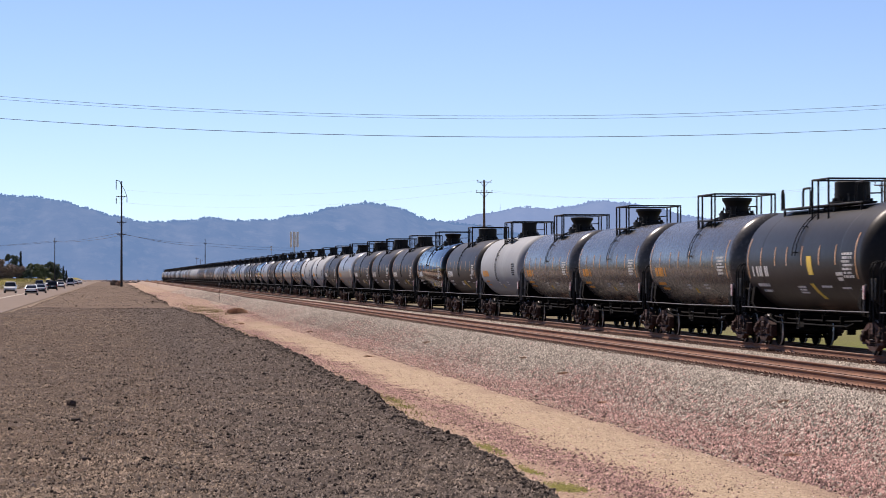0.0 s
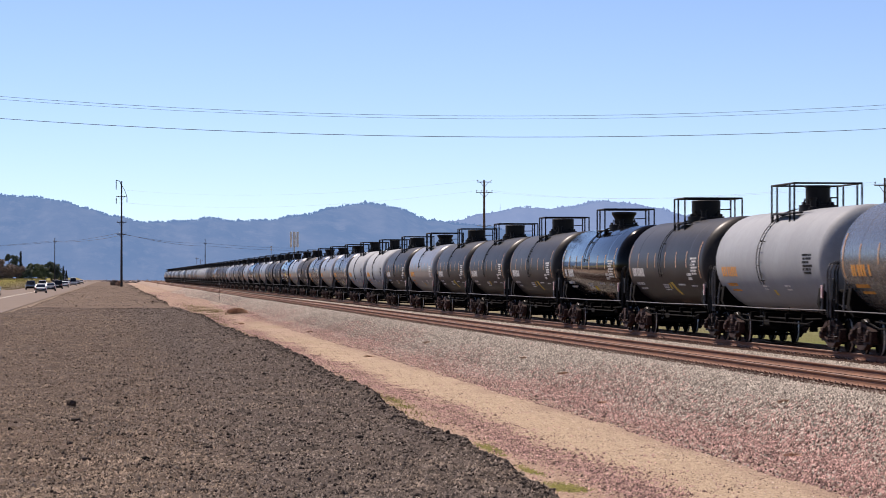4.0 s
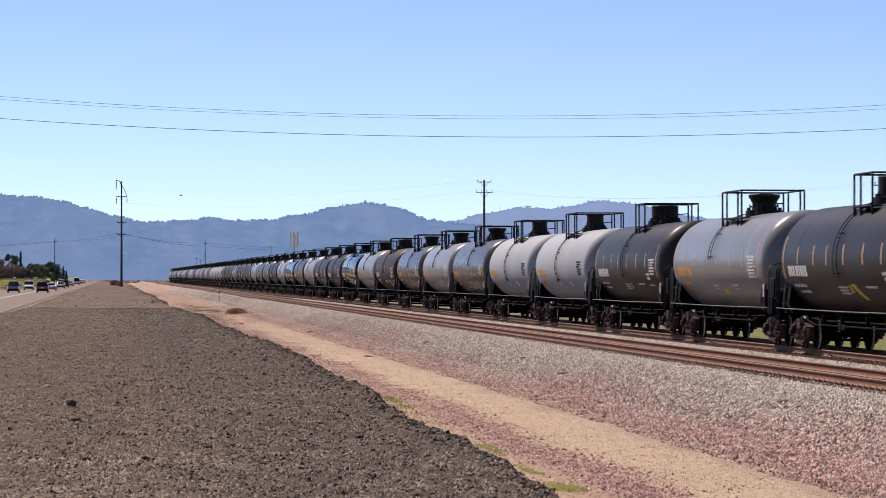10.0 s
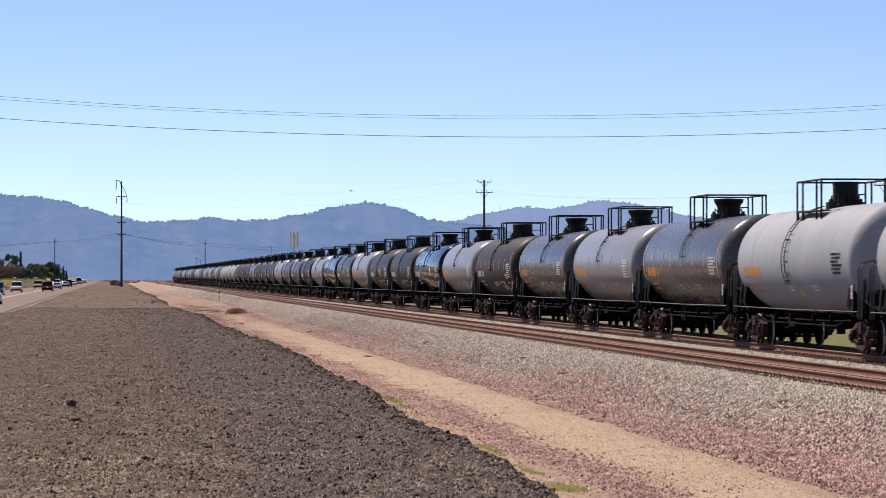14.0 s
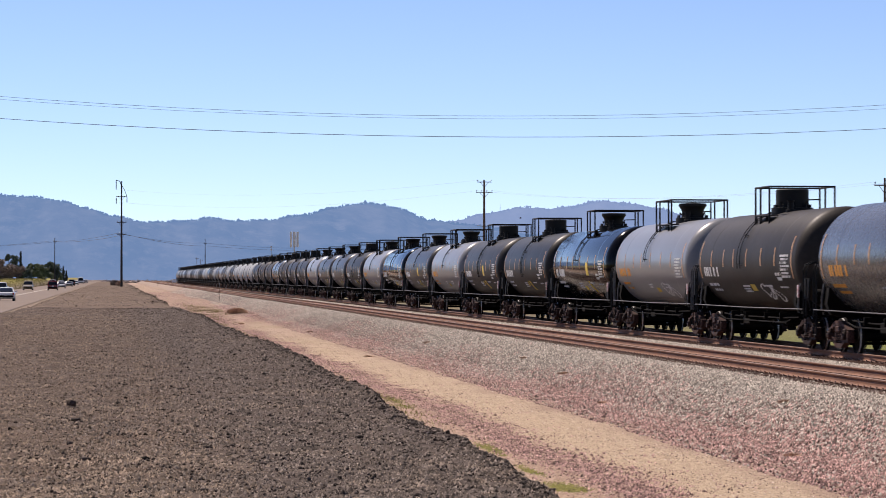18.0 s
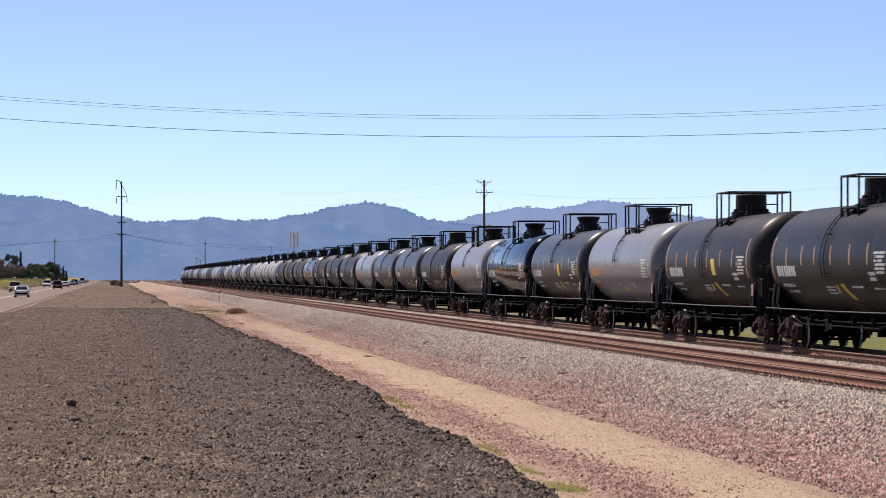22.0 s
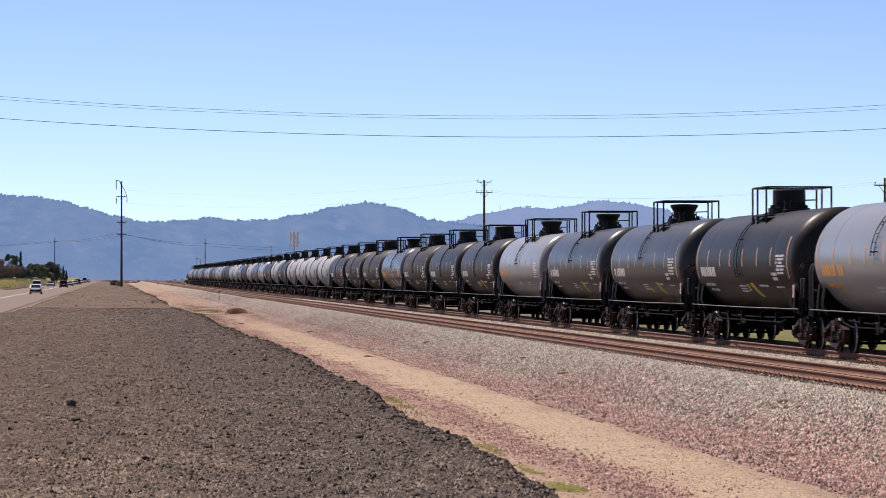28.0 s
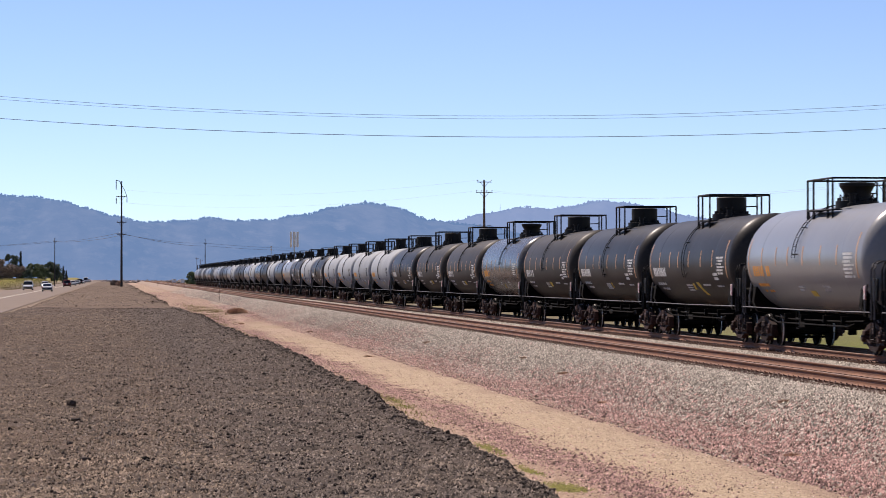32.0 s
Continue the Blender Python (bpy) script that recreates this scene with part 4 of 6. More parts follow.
def walkway_geo():
    """The low walkway with hoops along the top of the older car."""
    g = Geo()
    for x in (-0.62, 0.62):
        g.box(x, 0.4, PLAT_Z - 0.02, 0.42, 10.4, 0.05, 0.01)
        for y in (5.4, 2.0, -1.2, -4.4):
            g.tube([(x * 1.2, y, PLAT_Z - 0.02), (x * 1.2, y, PLAT_Z - 0.3)], 0.04, 5)
        for y, w, h in ((5.5, 0.24, 0.55), (2.6, 1.0, 0.52), (-4.0, 1.0, 0.52)):
            g.tube([(x * 1.3, y, PLAT_Z), (x * 1.3, y, PLAT_Z + h - 0.12), (x * 1.3, y - 0.1, PLAT_Z + h), (x * 1.3, y - w + 0.1, PLAT_Z + h), (x * 1.3, y - w, PLAT_Z + h - 0.12), (x * 1.3, y - w, PLAT_Z)], 0.035, 6)
    return g


def housing_geo():
    return Geo().lathe([(-0.16, 0.64), (0.06, 0.64), (0.07, 0.5), (0.6, 0.5), (0.62, 0.47), (0.625, 0.02)], 24)


def bolted(g, radius, z):
    """A ring of bolts and two latches round a housing."""
    for i in range(10):
        a = 2 * math.pi * (i + 0.4) / 10
        g.box(radius * math.cos(a), radius * math.sin(a), z, 0.07, 0.07, 0.11, 0.01)
    for a in (0.6, 2.2, 3.9, 5.3):
        g.tube([(radius * math.cos(a), radius * math.sin(a), z + 0.05), (1.18 * radius * math.cos(a), 1.18 * radius * math.sin(a), z + 0.16), (1.22 * radius * math.cos(a), 1.22 * radius * math.sin(a), z - 0.05)], 0.022, 5)
    return g


def housing_tapered():
    return Geo().lathe([(-0.16, 0.6), (0.06, 0.6), (0.08, 0.4), (0.28, 0.38), (0.42, 0.45), (0.48, 0.5), (0.57, 0.5), (0.6, 0.02)], 24)


def housing_slim():
    return Geo().lathe([(-0.16, 0.56), (0.06, 0.56), (0.07, 0.36), (0.56, 0.36), (0.58, 0.39), (0.64, 0.39), (0.65, 0.02)], 24)


def valve_geo():
    r, h = 0.09, 0.24
    return Geo().lathe([(-0.1, r * 1.5), (0.02, r * 1.5), (0.03, r), (h, r), (h + 0.02, r * 1.3), (h + 0.06, r * 1.3)], 10)


def end_hoop():
    """A bent grab rail at a car's end corner."""
    return Geo().tube([(-1.42, 0, 0.95), (-1.42, 0, 2.2), (-1.36, 0, 2.38), (-1.2, 0, 2.45), (-0.8, 0, 2.45)], 0.026, 6)


def sill_step():
    return Geo().tube([(-1.42, 0.34, 1.1), (-1.42, 0.34, 0.45), (-1.42, 0, 0.45), (-1.42, 0, 1.1)], 0.02, 5)


def sill_geo():
    return Geo().box(0, 0, 0.88, 0.5, 1.9, 0.42, 0.03).box(0, 0.5, 1.1, 1.6, 0.35, 0.3, 0.03).box(0, -0.3, 1.05, 2.7, 0.12, 0.09).box(0, 0.2, 1.22, 1.2, 1.1, 0.3, 0.05)


def bolster_geo():
    g = Geo()
    rings = []
    for z, w in ((0.9, 0.6), (1.02, 1.3), (1.3, 1.42), (1.75, 1.36)):
        rings.append([(-w, -0.16, z), (w, -0.16, z), (w, 0.16, z), (-w, 0.16, z)])
    return g.rings(rings)


def coupler_geo():
    return Geo().box(0, 0, 0.86, 0.16, 0.6, 0.2, 0.03).box(0.02, 0.32, 0.86, 0.3, 0.24, 0.3, 0.05).tube([(-0.3, -0.2, 0.75), (-0.32, 0.25, 0.45), (-0.2, 0.45, 0.5)], 0.03, 6)


def gear_geo():
    """Rods, pipes and the bottom outlet under the tank."""
    g = Geo()
    g.lathe([(0.42, 0.13), (0.55, 0.13), (0.56, 0.24), (0.8, 0.24), (1.06, 0.42)], 16)
    g.box(0, 0, 0.62, 0.7, 0.9, 0.1, 0.02)
    for x, z in ((-0.55, 0.78), (0.5, 0.72), (-0.2, 0.9)):
        g.tube([(x, -6.2, z + 0.05), (x, -2, z), (x, 2, z), (x, 6.2, z + 0.05)], 0.03, 5)
    for x, z in ((-1.2, 0.72), (1.1, 0.66), (0.9, 0.86)):
        g.tube([(x, -5.4, z + 0.1), (x, -4.6, z), (x, 4.4, z), (x, 5.4, z + 0.12)], 0.022, 5)
    for y in (-3.6, -1.4, 1.5, 3.7):
        g.box(0, y, 0.88, 2.3, 0.07, 0.22, 0.01)
    g.lathe([(3.0, 0.05), (3.04, 0.17), (3.12, 0.2), (4.0, 0.2), (4.08, 0.17), (4.12, 0.05)], 14, "y", (0.7, 0, 0.72))
    g.box(-0.75, 2.4, 0.72, 0.35, 0.9, 0.3, 0.04)
    g.box(-0.5, -2.6, 0.8, 0.5, 0.5, 0.35, 0.05)
    return g


def side_rail(end):
    g = Geo()
    g.tube([(-1.47, -8.2, 1.14), (-1.47, 0, 1.12), (-1.47, 8.2, 1.14)], 0.02, 6)
    return g


def corner_post():
    return Geo().tube([(-1.46, 0, 1.14), (-1.44, 0.02, 1.5), (-1.38, 0.05, 1.86)], 0.03, 6)


SHIFT = {"W": 0.5, "M": 1.2, "L": 1.2, "D": 0.5, "S": 0.5, "B": 0.6, "Q": 0.8, "G": 0.75}  # the platform's far end, from the middle of the car
KINDS = {
    "W": ("tank_black", "older matte black railway tank car with a top walkway"),
    "D": ("tank_black", "matte black railway tank car with dusty sides"),
    "B": ("tank_brown", "brownish black railway tank car, weathered"),
    "S": ("tank_satin", "satin black railway tank car with pale stencils"),
    "G": ("tank_gloss", "glossy black railway tank car mirroring the sky"),
    "Q": ("tank_slate", "slate black railway tank car with orange stencils"),
    "M": ("tank_grey", "dull grey railway tank car with orange stencils"),
    "L": ("tank_light", "pale grey railway tank car with grimy belly"),
}


def tank_car(kind, rich=True):
    """One tank car; its y axis runs along the track, z = 0 is the rail top."""
    paint, label = KINDS[kind]
    orange = kind in "QML"
    seed = "DBSGQMLW".index(kind)
    car = thing("tank_car", (0, 0, 0), label, "tank car", "cars of the tank train")
    shell = part("tank_shell", Geo().lathe(head_profile(), 56, "y", (0, 0, TANK_Z)), M[paint], car)
    for y in (-5.2, 5.2):
        part("jacket_band", shared("jacket_band_" + kind, lambda: Geo().lathe([(-0.12, R_TANK - 0.001), (-0.03, R_TANK + 0.003), (0.03, R_TANK + 0.003), (0.12, R_TANK - 0.001)], 56, "y", (0, 0, TANK_Z), caps=False), M[paint]), None, shell, at=(0, y, 0))
    dark = M["black_steel"]
    long = 1 if kind in "ML" else 2 if kind == "Q" else 0
    shift, tail = SHIFT[kind] - 1.05 - (0.2 if kind == "Q" else 0), ("_short", "_long", "_mid")[long]
    if kind == "W":
        part("top_platform", walkway_geo(), dark, car, "black steel walkway with hoops")
    else:
        part("top_platform", shared("top_platform" + tail, lambda: platform_geo(long), dark, False), None, car, "black steel grating", at=(0, shift, 0))
    part("manway_housing", shared("housing_a", lambda: bolted(housing_geo(), 0.54, 0.1), dark) if kind in "DBW" else shared("housing_c", lambda: bolted(housing_slim(), 0.44, 0.1), dark) if kind == "L" else shared("housing_b", lambda: bolted(housing_tapered(), 0.52, 0.1), dark), None, car, "black valve housing", at=(0, shift + (0.4, -0.75, -0.6)[long], PLAT_Z + 0.03))
    for x, y in ((0.3, 0.75), (-0.3, -0.75)):
        part("valve", shared("valve", valve_geo, dark), None, car, at=(x, shift + y - 0.7 * (long > 0), PLAT_Z))
    for s in (-1, 1):
        part("guard_rail", shared("cage%d" % s + tail, lambda: cage(s, long), dark), None, car, at=(0, shift, 0))
        part("guard_rail", shared("cage_end%d" % s + tail, lambda: cage_end(s < 0, long), dark), None, car, at=(0, shift, 0))
    low = {"L": -26, "D": -18, "B": -8, "M": 2}.get(kind, 4)
    part("ladder", shared("ladder%d" % low, lambda: arc_ladder(low), dark), None, car, at=(0, shift + (0.85, 0.3, -0.3)[long], 0))
    part("stirrup", shared("stirrup", stirrup, dark), None, car, at=(0, shift + (0.85, 0.3, -0.3)[long], 0))
    part("side_sill_rail", shared("side_rail", lambda: side_rail(1), M["sill_pipe"]), None, car, "dusty grey sill rail")
    for y in (-7.6, 7.3):
        part("corner_post", shared("corner_post", corner_post, M["sill_pipe"]), None, car, at=(0, y, 0))
    for s in (-1, 1):
        part("stub_sill", shared("sill%d" % s, sill_geo, M["under_steel"]), None, car, at=(0, s * 7.9, 0)).rotation_euler.z = 0 if s > 0 else math.pi
        part("bolster", shared("bolster", bolster_geo, M["under_steel"]), None, car, at=(0, s * 6.95, 0))
        part("coupler", shared("coupler", coupler_geo, M["truck_iron"]), None, car, at=(0, s * 8.5, 0)).rotation_euler.z = 0 if s > 0 else math.pi
        for d in (-0.17, 0.17):
            part("end_grab_rail", shared("hoop_pale", end_hoop, M["sill_pipe"]) if kind in "ML" else shared("hoop", end_hoop, dark), None, car, at=(0, s * 8.3 + d, 0))
        part("sill_step", shared("sill_step", sill_step, dark), None, car, at=(0, s * 8.3 - 0.17, 0))
        bogie(car, s * 6.95, rich)
    part("brake_pipe", shared("brake_pipe", lambda: Geo().tube([(-1.0, -5.6, 0.88), (-1.05, -3.4, 0.84), (-1.05, 3.2, 0.83), (-1.0, 5.6, 0.88)], 0.022, 5).tube([(-0.95, -1.0, 1.15), (-1.05, -1.2, 0.84), (-0.9, -1.6, 0.5), (-0.85, -1.25, 0.84)], 0.018, 5), M["under_steel"]), None, car, "grimy brake pipe")
    tagged(part("underframe_gear", shared("gear", gear_geo, M["under_steel"]), None, car), kind="stuff")
    part("brake_reservoir", shared("reservoir", lambda: Geo().lathe([(-0.45, 0.05), (-0.42, 0.15), (-0.34, 0.21), (0.34, 0.21), (0.42, 0.15), (0.45, 0.05)], 16, "x"), M["sill_pipe"] if kind in "LMQ" else M["under_steel"]), None, car, at=(-0.75, -8.25, 1.5))
    if rich:
        part("brake_wheel", shared("brake_wheel", lambda: Geo().lathe([(-0.02, 0.24), (0.02, 0.28), (0.05, 0.24), (0.02, 0.22)], 18, "y", caps=False).box(0, 0.01, 0, 0.5, 0.03, 0.04).box(0, 0.01, 0, 0.04, 0.03, 0.5), dark), None, car, at=(0.55, -8.45, 1.95))
        ink = M["mark_orange"] if orange else M["mark_white"]
        tagged(part("reporting_mark", lettering([(6.5, 2.06, 0.3, 0.8), (5.55, 2.06, 0.3, 1.3)], seed), ink, shell, "orange stencilled mark" if orange else "white stencilled mark"), kind="stuff")
        tagged(part("capacity_stencil", lettering([(6.3, 1.76, 0.09, 1.6), (5.9, 1.6, 0.07, 1.3)], seed + 9), ink, shell), kind="stuff")
        tagged(part("data_stencil", lettering([(-5.35 - 0.1 * (i % 2), 2.62 - 0.1 * i, 0.064, 1.2 - 0.15 * (i % 3)) for i in range(6 + seed % 2)], seed + 19), M["black_steel"] if kind == "L" else M["mark_white"], shell, "stencilled data block"), kind="stuff")
        tagged(part("test_stencil", lettering([(-2.2, 1.75, 0.06, 0.9), (-2.3, 1.65, 0.05, 0.7), (0.9, 1.74, 0.05, 0.8), (0.9, 1.65, 0.05, 0.6)] if orange else [(-2.2, 1.75, 0.06, 1.3), (0.9, 1.74, 0.05, 1.1), (0.9, 1.66, 0.05, 1.0), (0.9, 1.58, 0.05, 1.1), (-4.5, 2.08, 0.09, 0.8), (-4.6, 1.94, 0.09, 0.7), (-4.6, 1.72, 0.05, 1.1)], seed + 29), M["mark_white"], shell), kind="stuff")
        if kind not in "L":
            for i, y in enumerate((5.2, 3.2, 1.6, -0.4, -2.6, -4.6)):
                strip = Geo()
                patch(strip, y - 0.04, y + 0.04, 2.36, 2.9)
                part("reflector_strip", strip, M["reflector"], shell, "pale reflector strip")
            for y in (7.1, -6.9):
                strip = Geo()
                patch(strip, y - 0.04, y + 0.04, 2.0, 3.2)
                part("reflector_strip", strip, M["reflector"], shell, "long reflector strip")
        tag = Geo()
        patch(tag, -0.6 - 0.35 * (seed % 2), -0.3, 1.62 if kind in "DBW" else 1.5, 1.82 if kind in "DBW" else 1.66)
        if kind != "W":
            part("placard", tag, M["mark_yellow"], shell, "yellow placard")
        red = Geo()
        red.box(-1.47, -7.65, 1.64, 0.04, 0.15, 0.36, 0.01)
        part("card_board", shared("card_board", lambda: Geo().box(-1.3, -8.05, 1.72, 0.06, 0.62, 0.56, 0.015).tube([(-1.28, -8.05, 1.5), (-1.2, -8.05, 1.1)], 0.03, 5), dark), None, car, "black plate for cards at the car's end")
        part("corner_reflector", red, M["mark_red"], car, "red and white corner marker")
    return car


# where each car's platform stood at the start, as the inverse of its angle from the line's vanishing point, in millionths
STARTS = [650, 808, 968, 1122, 1283, 1443, 1587, 1752, 1908, 2068, 2220, 2387, 2541, 2706, 2867, 3024, 3178, 3339, 3498, 3656, 3807, 3962, 4122, 4290, 4443, 4597, 4761, 4914, 5077, 5237, 5400, 5555, 5708, 5871, 6020, 6174, 6340, 6504, 6661]
ORDER = "DWQQQLDGDDDMDLLQMQBMGDDMSGMDSSMDDBQBBDLLLLDLDMSLDQLMDDLMSDMLDQMDLDMM"
while len(STARTS) < len(ORDER):
    STARTS.append(STARTS[-1] + 159.5)
RAW = [PITCH_Y * s * 1e-6 - 2.03 - (SHIFT[kind] if k < 38 else 0.8) for k, (s, kind) in enumerate(zip(STARTS, ORDER))]
CENTRE = [RAW[0]] + [(a + 2 * b + c) / 4 for a, b, c in zip(RAW, RAW[1:], RAW[2:])] + [RAW[-1]]
TRAIN = []
models = {}
for k, kind in enumerate(ORDER):
    key = (kind, k < 46)
    spot = pose(FAR_X, CENTRE[k], RAIL_Z)
    if key not in models:
        models[key] = tank_car(*key)
        models[key].matrix_basis = spot
        TRAIN.append(models[key])
    else:
        TRAIN.append(copy_thing(models[key], spot))


def scrawl(car):
    """A looping white paint scrawl low on one car's side."""
    g = Geo()
    for i in range(60):
        a = i / 59 * 4.6 * math.pi
        y, z = -2.2 - 1.6 * i / 59 + 0.5 * math.sin(a) + 0.2 * math.sin(2.7 * a), 1.66 - 0.2 * i / 59 + 0.17 * math.cos(a * 1.3)
        patch(g, y - 0.07, y + 0.07, z - 0.022, z + 0.022)
    shell = next(c for c in car.children if c.name.startswith("tank_shell"))
    tagged(part("paint_scrawl", g, M["mark_white"], shell, "white looping paint scrawl"), kind="stuff")


def labels(car, slash_at, label_at):
    """Yellow marks that only some cars carry."""
    shell = next(c for c in car.children if c.name.startswith("tank_shell"))
    slash = Geo()
    patch(slash, slash_at, slash_at + 0.42, 1.44, 1.86, 0.62)
    part("warning_slash", slash, M["mark_yellow"], shell, "yellow slanting mark")
    if label_at:
        tag = Geo()
        patch(tag, label_at, label_at + 0.6, 2.1, 2.62, 0.12)
        part("placard", tag, M["mark_yellow"], shell, "large yellow label")


for k, slash_at, label_at in ((1, -1.9, -1.75), (6, -1.8, None), (8, -2.2, None), (10, -1.7, None), (20, -2.9, -2.75), (21, -1.9, None), (22, -2.0, -1.8), (24, -1.9, -1.75), (27, -1.9, None), (28, -3.0, None), (29, -2.6, None), (31, -2.1, None)):
    labels(TRAIN[k], slash_at, label_at)
scrawl(TRAIN[19])
scrawl(TRAIN[18])


def travelled(t):
    """How far the train has come after t seconds; it slows a little."""
    return PITCH_Y * (1.46e-4 * t - 8.4e-5 * (max(0.0, t - 10) / 22) ** 2)


# ---- poles and wires ----
def spot(across, up, depth):
    """A place by its slopes across and up (thousandths) from the line of sight's level heading, at a depth."""
    return EYE + RIGHT * (across * depth / 1000) + AHEAD * depth + Vector((0, 0, up * depth / 1000))


def sagging(a, b, drop, n=14):
    a, b = Vector(a), Vector(b)
    return [a.lerp(b, i / n) - Vector((0, 0, drop * 4 * (i / n) * (1 - i / n))) for i in range(n + 1)]


def utility_pole(at, height, arms, material, label, radius=0.17, facing=None):
    """A pole with cross arms: arms of (height, half width, insulators)."""
    pole = thing("utility_pole", at, label, "utility pole", "utility poles")
    part("shaft", Geo().tube([(0, 0, 0), (0, 0, height * 0.5), (0, 0, height)], radius, 10, taper=0.5), material, pole)
    for z, half, count in arms:
        arm = part("cross_arm", Geo().box(0, -radius * 0.8, 0, 2 * half, 0.08, 0.1, 0.012).tube([(-half * 0.6, -radius * 0.8, 0), (0, -radius * 0.5, -0.7)], 0.025, 5).tube([(half * 0.6, -radius * 0.8, 0), (0, -radius * 0.5, -0.7)], 0.025, 5), material, pole, at=(0, 0, z))
        for i in range(count):
            x = -half * 0.92 + 2 * half * 0.92 * i / max(1, count - 1)
            part("insulator", shared("insulator", lambda: Geo().lathe([(0.05, 0.03), (0.12, 0.03), (0.14, 0.075), (0.18, 0.08), (0.2, 0.045), (0.24, 0.06), (0.27, 0.02)], 8), M["insulator"]), None, arm, at=(x, -radius * 0.8, 0.02))
    return pole


P1 = spot(-100.7, -3.0, 565)
tall_pole = utility_pole((P1.x, P1.y, 1.25), 18.7, ((16.0, 0.95, 0), (11.4, 0.85, 4), (9.3, 0.85, 4)), M["pole_dark"], "tall dark wooden power pole with bent top arm", 0.22)
bracket = Geo()
bracket.tube([(0, 0, 17.0), (0.0, 0, 17.9), (-0.3, 0, 18.7), (-0.95, 0, 18.85), (-0.95, 0, 18.2)], 0.09, 6).tube([(0, 0, 18.0), (0.5, 0, 17.2), (0.95, 0, 16.0)], 0.05, 5)
part("top_bracket", bracket, M["pole_dark"], tall_pole, "bent steel top arm")
for x, z in ((-0.95, 17.35), (-0.93, 14.9), (0.95, 15.1)):
    part("insulator", Geo().lathe([(0, 0.05)] + [(0.08 + 0.1 * i, 0.05 + 0.05 * (i % 2)) for i in range(10)] + [(1.08, 0.03)], 8), M["insulator"], tall_pole, "hanging string of insulators", at=(x, 0, z - 0.2))
P2 = spot(-121.6, -2.0, 870)
utility_pole((P2.x, P2.y, 0.4), 13.2, ((12.2, 0.5, 2),), M["pole_dark"], "weathered wooden power pole by the road", 0.17)
P3 = spot(-74.5, -1, 950)
utility_pole((P3.x, P3.y, 0.3), 13.9, ((12.6, 0.4, 2), (8.9, 0.3, 2)), M["pole_dark"], "weathered wooden power pole behind the train", 0.16)
for across, up, d in ((-77.1, 6.2, 1300), (-75.9, 5.4, 1350)):
    p = spot(across, 0, d)
    utility_pole((p.x, p.y, 0.2), up * d / 1000 + 2.85, ((up * d / 1000 + 2.2, 0.8, 2),), M["pole_wood"], "distant wooden power pole", 0.16)
P4 = spot(12.9, -2, 420)
brown_pole = utility_pole((P4.x, P4.y, 0.2), 15.6, ((15.3, 0.95, 3), (13.95, 1.1, 4)), M["pole_wood"], "brown wooden power pole with two cross arms", 0.24)
part("street_light_arm", Geo().tube([(0, 0, 9.35), (-0.6, 0, 9.6), (-0.95, 0, 9.55)], 0.04, 5).tube([(0, 0, 9.35), (0.6, 0, 9.6), (0.95, 0, 9.55)], 0.04, 5), M["galvanised"], brown_pole)
P5 = spot(138.4, -2, 260)
utility_pole((P5.x, P5.y, 0.2), 10.9, ((10.3, 0.9, 3),), M["pole_wood"], "wooden power pole beyond the train", 0.17)

# the wires overhead hang between two poles beside the picture
ends = [spot(-252, 0, 200), spot(252, 0, 200)]
for (e, tall) in zip(ends, (17.2, 16.2)):
    utility_pole((e.x, e.y, 0.2 if e.x > 0 else 0.2), tall, ((tall - 0.3, 0.9, 2), (tall - 3.2, 0.6, 2)), M["pole_wood"], "wooden pole that carries the overhead wires", 0.18)


def wire(points, r, label):
    return solid("overhead_wire", Geo().tube(points, r, 5), M["wire_dark" if label.startswith("dark") else "wire"], label, "wire", "overhead wires")


for mid, lean, bow, r in ((285, -7.5, 26.5, 0.011), (280, -8.3, 25.5, 0.009), (248, -9, 23, 0.017)):
    wire([spot(s * 138.7, (mid + lean * s + bow * s * s) * 0.17696, 200) for s in [i / 12 * 1.8 for i in range(-12, 13)]], r, "thin grey overhead wire across the sky")
arm_l = Vector((P1.x, P1.y - 0.2, 1.25))
for dz, dx in ((9.5, -0.7), (9.28, 0.7)):
    a = arm_l + Vector((dx, 0, dz))
    b = Vector((P2.x + dx, P2.y, 12.8 - (9.5 - dz)))
    wire(sagging(a, b, 0.5), 0.03, "dark service wire between power poles")
    wire(sagging(b, spot(-160, 9.0, 880), 0.4), 0.03, "dark service wire between power poles")
    c = Vector((P3.x + dx * 0.7, P3.y, 13.1 - (9.5 - dz) * 4))
    wire(sagging(a, c, 0.6), 0.03, "dark service wire between power poles")
    wire(sagging(c, spot(-46.8, 8.9 - (9.5 - dz) * 3, 1150), 0.3), 0.03, "dark service wire between power poles")
for dz, dx, up in ((15.0, -0.95, 14.35), (17.3, -0.95, 15.75)):
    wire(sagging(arm_l + Vector((dx, 0, dz)), Vector((P4.x + dx, P4.y, up)), 1.5, 18), 0.006, "thin high-voltage wire between power poles")
for dx in (-0.9, 0.9):
    a = Vector((P4.x + dx, P4.y, 14.4))
    wire(sagging(a, Vector((P5.x + dx, P5.y, 10.75)), 1.2), 0.006, "thin grey power line wire")

